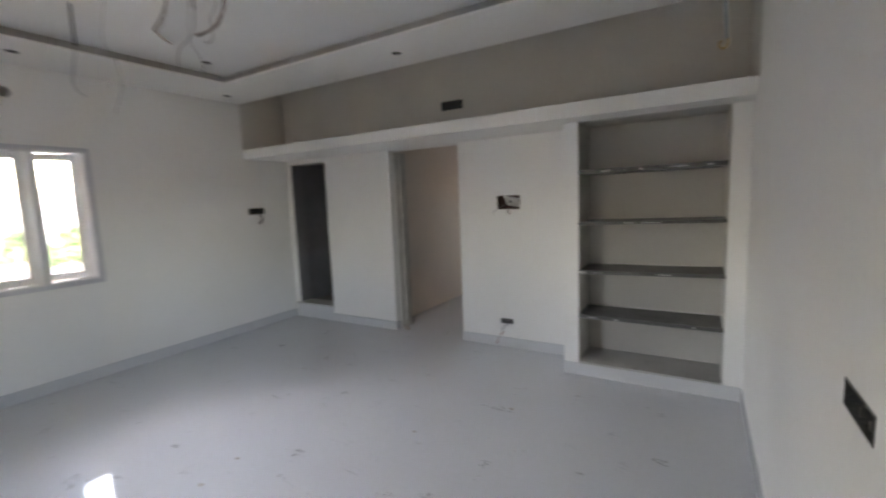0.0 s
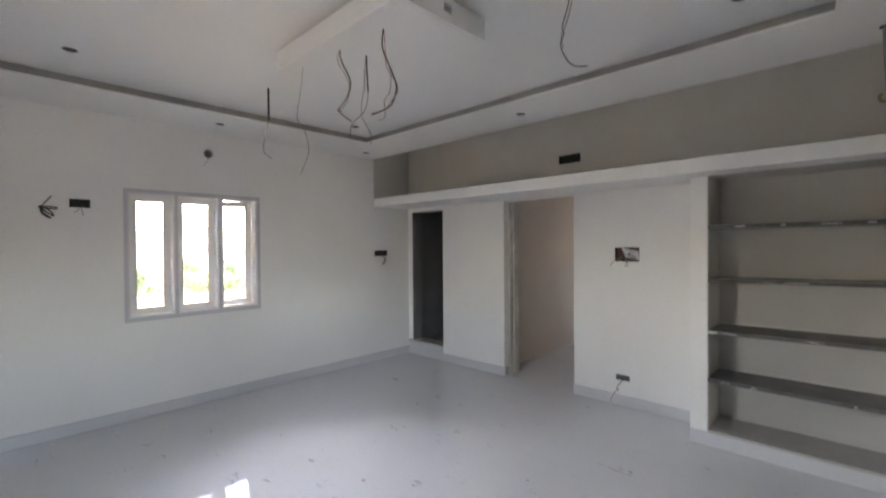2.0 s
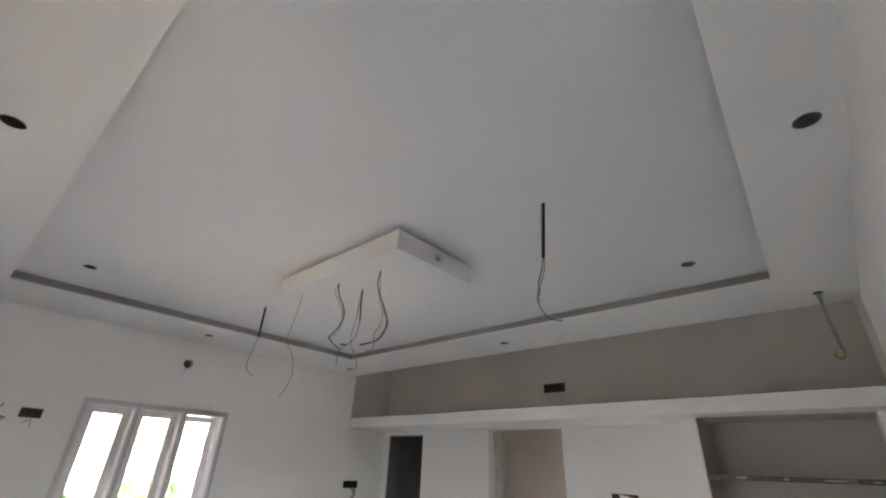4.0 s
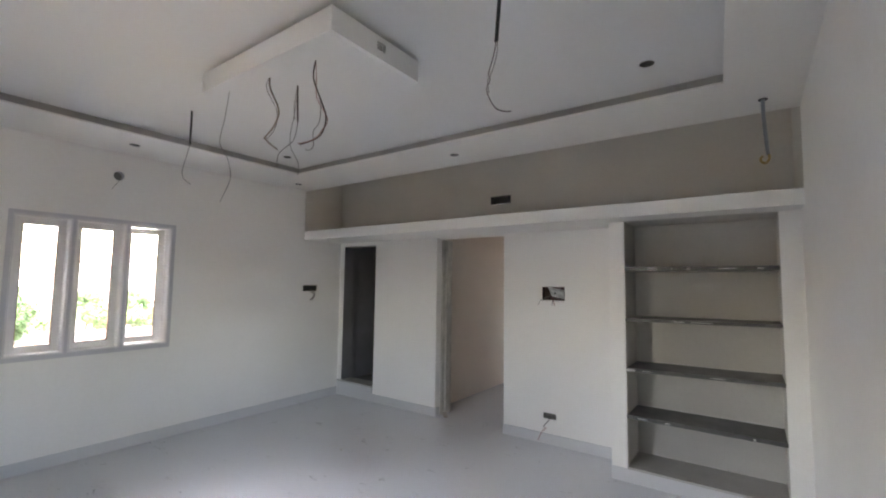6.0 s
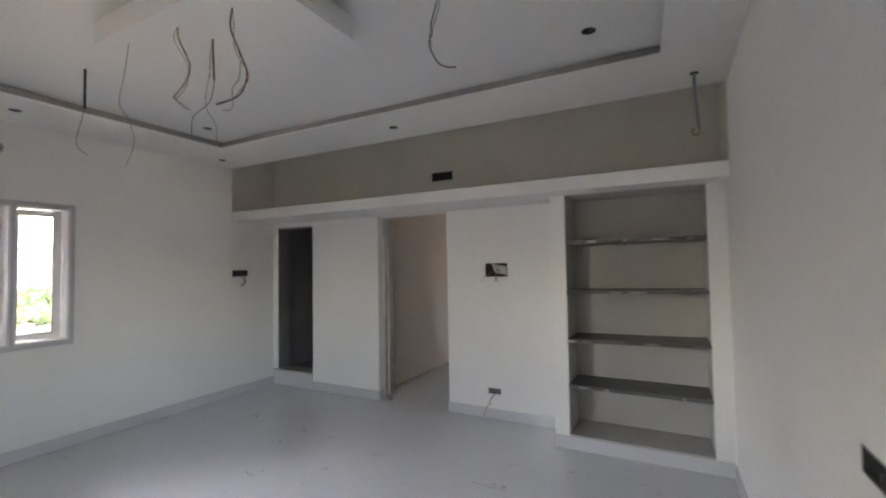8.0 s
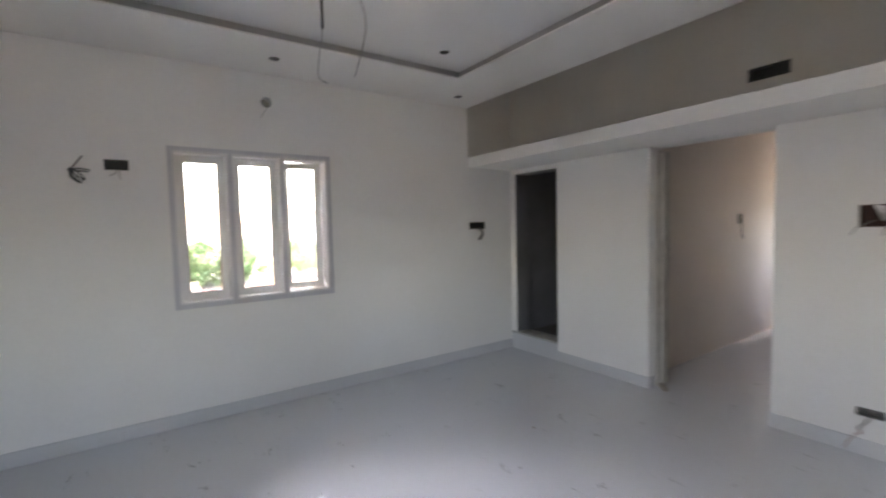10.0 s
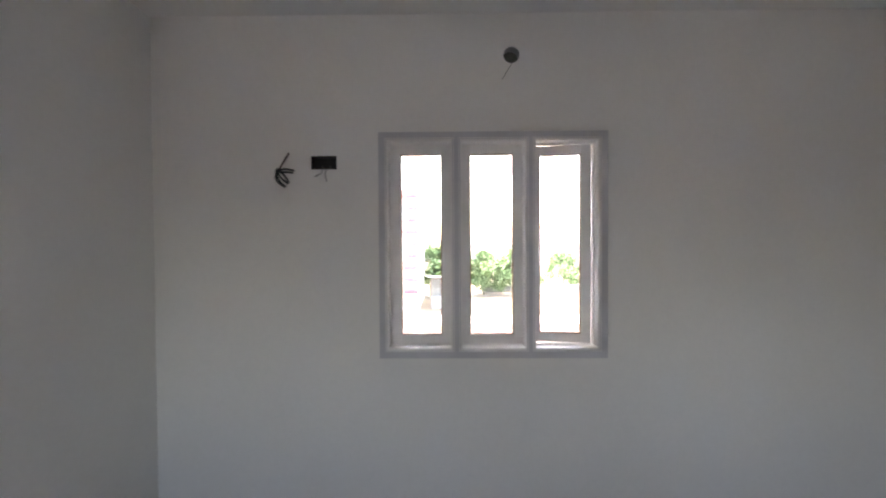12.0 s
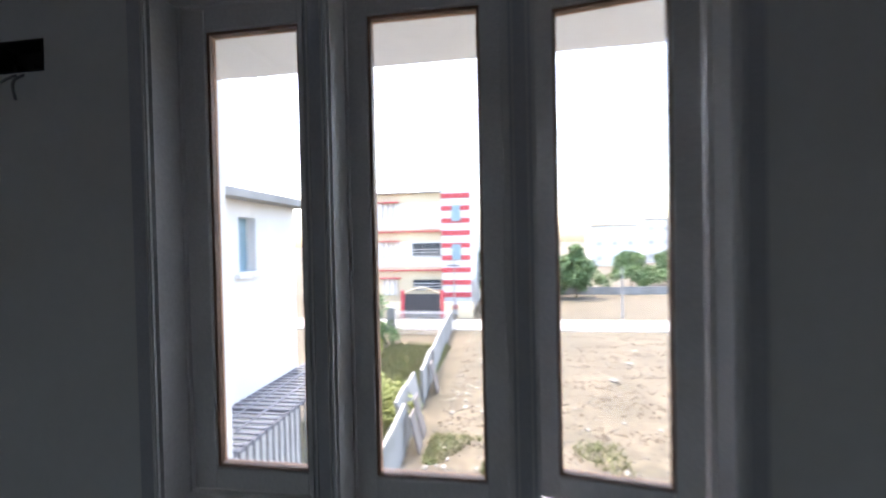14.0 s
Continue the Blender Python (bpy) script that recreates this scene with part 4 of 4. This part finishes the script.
for z in (3.1, 0.2):
    part("tower_window", boxes((AX + 0.545, -0.75, z, AX + 0.60, -0.1, z + 1.2)), BLUEWIN, ap, "tall blue stair window")
gate = thing("compound_gate", "black steel gate between low cream boundary walls", "gate", (-34.4, -2.9, GZ))
part("leaf", boxes((-34.45, -4.1, GZ + 0.1, -34.40, -2.75, -2.15)), GATE, gate)
part("leaf", boxes((-34.45, -2.74, GZ + 0.1, -34.40, -1.5, -2.15)), GATE, gate)
arch = [(-34.42, -4.1 + 2.6 * k / 8, -2.12 + 0.42 * math.sin(math.pi * k / 8)) for k in range(9)]
part("arch", tube(arch, 0.05, 6), CREAM, gate, "pale arched top rail", True)
for k in range(1, 8):
    y = -4.1 + 2.6 * k / 8
    part("scroll_bar", boxes((-34.44, y - 0.02, -2.15, -34.41, y + 0.02, -2.12 + 0.42 * math.sin(math.pi * k / 8))), GATE, gate)
for y in (-4.35, -1.45):
    part("gate_post", boxes((-34.55, y, GZ, -34.3, y + 0.24, -1.9)), REDP, gate)
for y0, y1 in ((-7.9, -4.36), (-1.2, -0.6), (-0.2, 0.9)):
    solid("boundary_wall", boxes((-34.55, y0, GZ, -34.35, y1, -2.75)), CREAM, "low cream boundary wall by the gate", "wall", group="boundary walls")

# leaning compound wall on the plot
cw = thing("compound_wall", "weathered concrete slab compound wall leaning along the plot", "wall", (-22, 0.4, GZ))
rng = random.Random(4)
for k in range(15):
    x = -9.2 - k * 1.45
    y = 0.95 - (k * 0.075) + rng.uniform(-0.015, 0.015)
    lean = Matrix.Translation((x, y, GZ)) @ Euler((radians(rng.uniform(-0.5, 1.5) + (11 if k in (4, 5) else 0)), radians(rng.uniform(-0.8, 0.8)), radians(3 + rng.uniform(-0.8, 0.8)))).to_matrix().to_4x4()
    bm = bmesh.new()
    box(bm, -1.44, -0.05, -0.05, 0.0, 0.04, 1.24 + rng.uniform(-0.02, 0.02) if k < 3 else 1.20 + rng.uniform(-0.04, 0.03), lean)
    part("slab", bm, CONC, cw)
    if k % 2 == 0:
        bm = bmesh.new()
        box(bm, -0.08, 0.042, -0.05, 0.05, 0.075, 1.12, lean)
        part("post", bm, CONC, cw)
rng = random.Random(9)
for k in range(190):
    x = (-10.5 if k < 110 else -12) - rng.random() ** 1.3 * 20
    y = 1.3 + (rng.random() ** 1.3 * 2.4 if k < 110 else rng.random() * 9)
    s = rng.uniform(0.03, 0.09) if k % 9 else rng.uniform(0.09, 0.17)
    bm = bmesh.new()
    bmesh.ops.create_icosphere(bm, subdivisions=1, radius=1.0)
    for v in bm.verts:
        q = 1 + 0.4 * noise.noise(v.co * 1.7 + Vector((k, 0, 0)))
        v.co = Vector((x + v.co.x * s * 1.5 * q, y + v.co.y * s * q, GZ + 0.02 + s * 0.35 * (v.co.z * q + 0.4)))
    solid("rubble_stone", bm, STONEP, "pale rubble stone lying on the dirt", "stone", group="rubble stones")


rng = random.Random(17)
bm = bmesh.new()
for k in range(5200):
    x, y = -9.6 - rng.random() ** 1.6 * 20, 1.2 + rng.random() * 13
    s = rng.uniform(0.012, 0.05)
    a = rng.random() * 6.3
    u, w = Vector((math.cos(a), math.sin(a), 0)) * s, Vector((-math.sin(a), math.cos(a), 0)) * s * rng.uniform(0.5, 1)
    c = Vector((x, y, GZ - 0.002))
    ring = [bm.verts.new(c + d) for d in (u, w, -u, -w)]
    top = bm.verts.new(c + Vector((0, 0, s * rng.uniform(0.4, 1.0))))
    for q in range(4):
        bm.faces.new((ring[q], ring[(q + 1) % 4], top))
for k in range(9000):
    x, y = -10.5 - rng.random() ** 1.4 * 19, 1.2 + rng.random() * 15
    if noise.noise(Vector((x * 1.6, y * 0.35, 7.0))) < 0.05:
        continue
    s, a = rng.uniform(0.03, 0.10), rng.random() * 6.3
    u, w = Vector((math.cos(a), math.sin(a), 0)) * s, Vector((-math.sin(a), math.cos(a), 0)) * s * rng.uniform(0.5, 1)
    c = Vector((x, y, GZ - 0.002))
    ring = [bm.verts.new(c + d) for d in (u, w, -u, -w)]
    top = bm.verts.new(c + Vector((0, 0, s * rng.uniform(0.4, 0.9))))
    for q in range(4):
        bm.faces.new((ring[q], ring[(q + 1) % 4], top)).material_index = 1
solid("gravel", bm, (STONEP, CLOD), "scattered stones and clods on the dirt plot", "gravel", "stuff")


def leaves(spots, count, size, rng, spread):
    bm = bmesh.new()
    for _ in range(count):
        c, r = spots[rng.randrange(len(spots))]
        d = Vector((rng.gauss(0, 1), rng.gauss(0, 1), rng.gauss(0, 0.8)))
        d.normalize()
        p = Vector(c) + d * r * (0.45 + 0.6 * rng.random())
        e = Euler((rng.uniform(-1.2, 1.2), rng.uniform(-1.2, 1.2), rng.uniform(0, 6.3))).to_matrix()
        s = size * rng.uniform(0.6, 1.4)
        q = [p + e @ Vector(u) * s for u in ((-1, 0, 0), (0, -0.45, 0.12), (1, 0, -0.1), (0, 0.45, 0.12))]
        bm.faces.new([bm.verts.new(v) for v in q])
    return bm


def tree(x, y, height, width, seed, label="dense green leafy tree on the far plot", count=7000, size=0.17, leaf=LEAF):
    """A forked trunk with limbs, and ragged clumps of leaves from low down to the top."""
    rng = random.Random(seed)
    t = thing("tree", label, "tree", (x, y, GZ), "far trees")
    top = Vector((x + rng.uniform(-0.3, 0.3), y + rng.uniform(-0.3, 0.3), GZ + height * 0.62))
    part("trunk", tube([(x, y, GZ - 0.1), (x + rng.uniform(-0.15, 0.15), y, GZ + height * 0.3), top], 0.05 * height * 0.55, 7, 0.4), BARK, t, "", True)
    spots = []
    for k in range(9):
        a, l = k * 2.4 + rng.random(), width * rng.uniform(0.20, 0.42)
        s = Vector((x, y, GZ + height * rng.uniform(0.15, 0.45)))
        e = Vector((x + math.cos(a) * l, y + math.sin(a) * l, GZ + height * rng.uniform(0.22, 0.80)))
        part("limb", tube([s, (s + e) / 2 + Vector((0, 0, -0.1)), e], 0.03 * height * 0.4, 5, 0.35), BARK, t, "", True)
        spots.append((e, width * rng.uniform(0.13, 0.22)))
    for _ in range(13):
        a, l, h = rng.uniform(0, 6.3), rng.uniform(0, 0.42) * width, rng.uniform(0.16, 0.90)
        spots.append((Vector((x + math.cos(a) * l * (1.15 - 0.7 * h), y + math.sin(a) * l * (1.15 - 0.7 * h), GZ + height * h)), width * rng.uniform(0.09, 0.18)))
    part("crown", leaves(spots, count, size, rng, 1), leaf, t, "green leaves")


tree(-45, 2.6, 5.4, 5.4, 1)
tree(-46, 6.6, 4.6, 5.2, 2)
tree(-45.5, 9.6, 4.9, 4.2, 6)
tree(-55, 17.0, 4.2, 4.6, 3)
tree(-56, 21.5, 4.0, 5.0, 7)
tree(-26, -4.6, 2.7, 4.6, 8, "wide green bush behind the plot wall", 7000, 0.11)
tree(-29.5, -5.2, 1.6, 1.7, 9, "small dark green bush beside a grey post", 1800, 0.09)
tree(-22, -3.2, 1.7, 2.6, 4, "bushy yellow-green shrub behind the plot wall", 6000, 0.085, BUSH)
tree(-16.6, -0.6, 1.5, 2.6, 5, "bushy yellow-green shrub behind the plot wall", 6000, 0.07, BUSH)
tree(-50, -13.2, 6.0, 5.0, 10)
post = thing("gate_pillar", "short grey concrete pillar on the plot edge", "pillar", (-29.4, -3.7, GZ))
part("shaft", soft_box(-29.6, -3.95, GZ - 0.05, -29.2, -3.5, GZ + 1.45, 0.02), CONC, post)
part("cap", soft_box(-29.65, -4.0, GZ + 1.451, -29.15, -3.45, GZ + 1.53, 0.015), CONC, post)
fence = thing("picket_fence", "pale steel picket fence along the plot edge", "fence", (-29, -1.5, GZ))
for z in (0.3, 1.25):
    part("rail", boxes((-29.03, -3.4, GZ + z, -28.99, -0.3, GZ + z + 0.05)), PALE, fence)
for k in range(22):
    part("picket", boxes((-28.988, -3.35 + k * 0.142, GZ - 0.02, -28.96, -3.31 + k * 0.142, GZ + 1.42)), PALE, fence)
lamp = thing("street_pole", "thin grey service pole in front of the striped tower", "pole", (-30.6, 0.05, GZ))
part("shaft", tube([(-30.6, 0.05, GZ - 0.05), (-30.6, 0.05, 0.35)], 0.05, 8, 0.8, 0), CONC, lamp)
part("bracket", boxes((-30.56, -0.35, 0.05, -30.50, 0.45, 0.12)), GATE, lamp)
for x, y, h in ((-14.9, 0.93, 1.0), (-15.8, 0.86, 1.12), (-19.4, 0.66, 1.1)):
    bm = bmesh.new()
    box(bm, -0.32, -0.02, -0.03, 0.32, 0.02, h, Matrix.Translation((x, y + 0.14, GZ)) @ Euler((radians(13), 0, radians(4))).to_matrix().to_4x4())
    solid("leaning_board", bm, DARKFLOOR, "dark weathered board leaning on the plot wall", "board", group="leaning boards")
low_house = thing("low_house", "low pale house with a blue glazed veranda", "house", (-44, -12, GZ))
part("wall", pierced("x", -44, -44.25, -16.5, -10.3, GZ, 0.25, [(-13.6, -2.9, -11.2, -1.5)]), PALE, low_house)
part("wall", boxes((-49, -10.5, GZ, -44.26, -10.3, 0.25)), PALE, low_house)
part("roof", boxes((-49.2, -16.6, 0.25, -43.5, -10.0, 0.42)), STUCCO, low_house, "white roof slab")
glazing = part("window", boxes((-44.16, -13.6, -2.9, -44.12, -11.2, -1.5)), BLUEWIN, low_house, "blue glazed veranda")
for y in (-13.0, -12.4, -11.8):
    part("mullion", boxes((-44.115, y - 0.04, -2.9, -44.06, y + 0.04, -1.5)), STUCCO, glazing)
stair = part("stair_block", boxes((-45.0, -15.2, GZ, -43.75, -13.7, 1.35)), FARWIN, low_house, "blue-grey stair block")
for z in (-1.9, -0.6, 0.5):
    part("window", boxes((-43.745, -14.8, z, -43.70, -14.1, z + 0.55)), PALE, stair)
part("canopy", boxes((-44, -13.6, -1.35, -43.0, -10.8, -1.22)), STUCCO, low_house)
rng = random.Random(12)
hedge = [((-48.6 - rng.random() * 3, 10.5 + k * 0.55, GZ + rng.uniform(0.7, 2.2)), rng.uniform(0.5, 1.0)) for k in range(72)]
solid("hedge", leaves(hedge, 11000, 0.16, rng, 1), LEAF, "long uneven green hedge beyond the plots", "hedge", "stuff")
bm = bmesh.new()
for k in range(26000):
    if k % 2:
        x, y = -11 - rng.random() ** 1.3 * 15, -2.8 + rng.random() * 3.2
    else:
        x, y = -9.8 - rng.random() ** 2 * 6, 1.25 + rng.random() ** 1.6 * 5
        if noise.noise(Vector((x * 0.7, y * 0.7, 3.0))) < -0.12:
            continue
    h, a = rng.uniform(0.10, 0.42 if y < 0.4 else 0.16), rng.random() * 6.3
    b = Vector((x, y, GZ))
    w = Vector((math.cos(a), math.sin(a), 0)) * 0.026
    bm.faces.new([bm.verts.new(p) for p in (b - w, b + w, b + Vector((rng.uniform(-0.1, 0.1), rng.uniform(-0.1, 0.1), h)))])
solid("grass", bm, GRASSM, "dry green grass along the plot wall", "grass", "stuff")
shed = thing("shed", "small grey shed with a tilted sheet roof by the road", "shed", (-38, 3.4, GZ))
part("wall", boxes((-39.2, 1.5, GZ, -39.0, 4.4, -1.6)), CONC, shed)
for y in (1.5, 2.9, 4.25):
    part("post", boxes((-36.9, y, GZ, -36.75, y + 0.15, -1.62 - 0.05 * (y - 1.5))), BARK, shed)
part("half_wall", boxes((-36.88, 1.66, GZ, -36.78, 2.89, -2.9)), CONC, shed)
bm = bmesh.new()
box(bm, -39.5, 1.2, -1.55, -36.3, 4.7, -1.47, Matrix.Translation((-38, 3, -1.5)) @ Matrix.Rotation(radians(-4), 4, "X") @ Matrix.Rotation(radians(-6), 4, "Y") @ Matrix.Translation((38, -3, 1.5)))
part("roof", bm, PALE, shed, "pale sheet roof")
part("tarpaulin", boxes((-36.7, 4.0, -3.0, -36.66, 4.6, -1.85)), BLUEWIN, shed, "faded blue tarpaulin")
solid("fence_wall", boxes((-48.1, 6.5, GZ, -47.9, 60, -3.15)), CONC, "long grey boundary wall beyond the dirt plot", "wall")
pole = thing("street_pole", "thin pale concrete pole beside the road", "pole", (-34.6, 11.0, GZ))
part("shaft", tube([(-34.6, 11.0, GZ), (-34.6, 11.0, -0.4)], 0.085, 8, 0.7, 0), CONC, pole)
for k, (x, y, w, h) in enumerate(((-95, 20, 9, 8.0), (-105, 33, 11, 9.5), (-98, 46, 8, 7.5), (-110, 60, 13, 9), (-60, 26.5, 7, 4.4), (-100, 4, 8, 6.0), (-80, -30, 14, 9.5))):
    h0 = thing("far_house", "pale distant house with haze-lightened windows" if k != 4 else "distant house with a red upper storey", "house", (x, y, GZ), "far houses")
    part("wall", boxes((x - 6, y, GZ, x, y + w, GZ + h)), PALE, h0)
    part("roof", boxes((x - 6.2, y - 0.2, GZ + h, x + 0.2, y + w + 0.2, GZ + h + 0.25)), REDP if k == 4 else CONC, h0)
    if k == 4:
        part("red_storey", boxes((x + 0.01, y, GZ + 2.4, x + 0.08, y + w, GZ + h - 0.3)), REDP, h0, "red painted upper storey")
    for s in range(int(h // 3)):
        for c in range(int(w // 3)):
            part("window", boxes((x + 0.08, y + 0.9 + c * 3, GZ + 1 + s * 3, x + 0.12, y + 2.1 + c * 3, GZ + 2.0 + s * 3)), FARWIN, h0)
strand("overhead_cable", [(-5.0, 2.1, 2.45), (-7.83, 1.01, 3.23), (-11.44, -0.46, 4.26), (-34.0, -9.0, 9.0)], 0.012, WIREGREY, "grey overhead cable running from the house wall", "cable", "overhead cables")
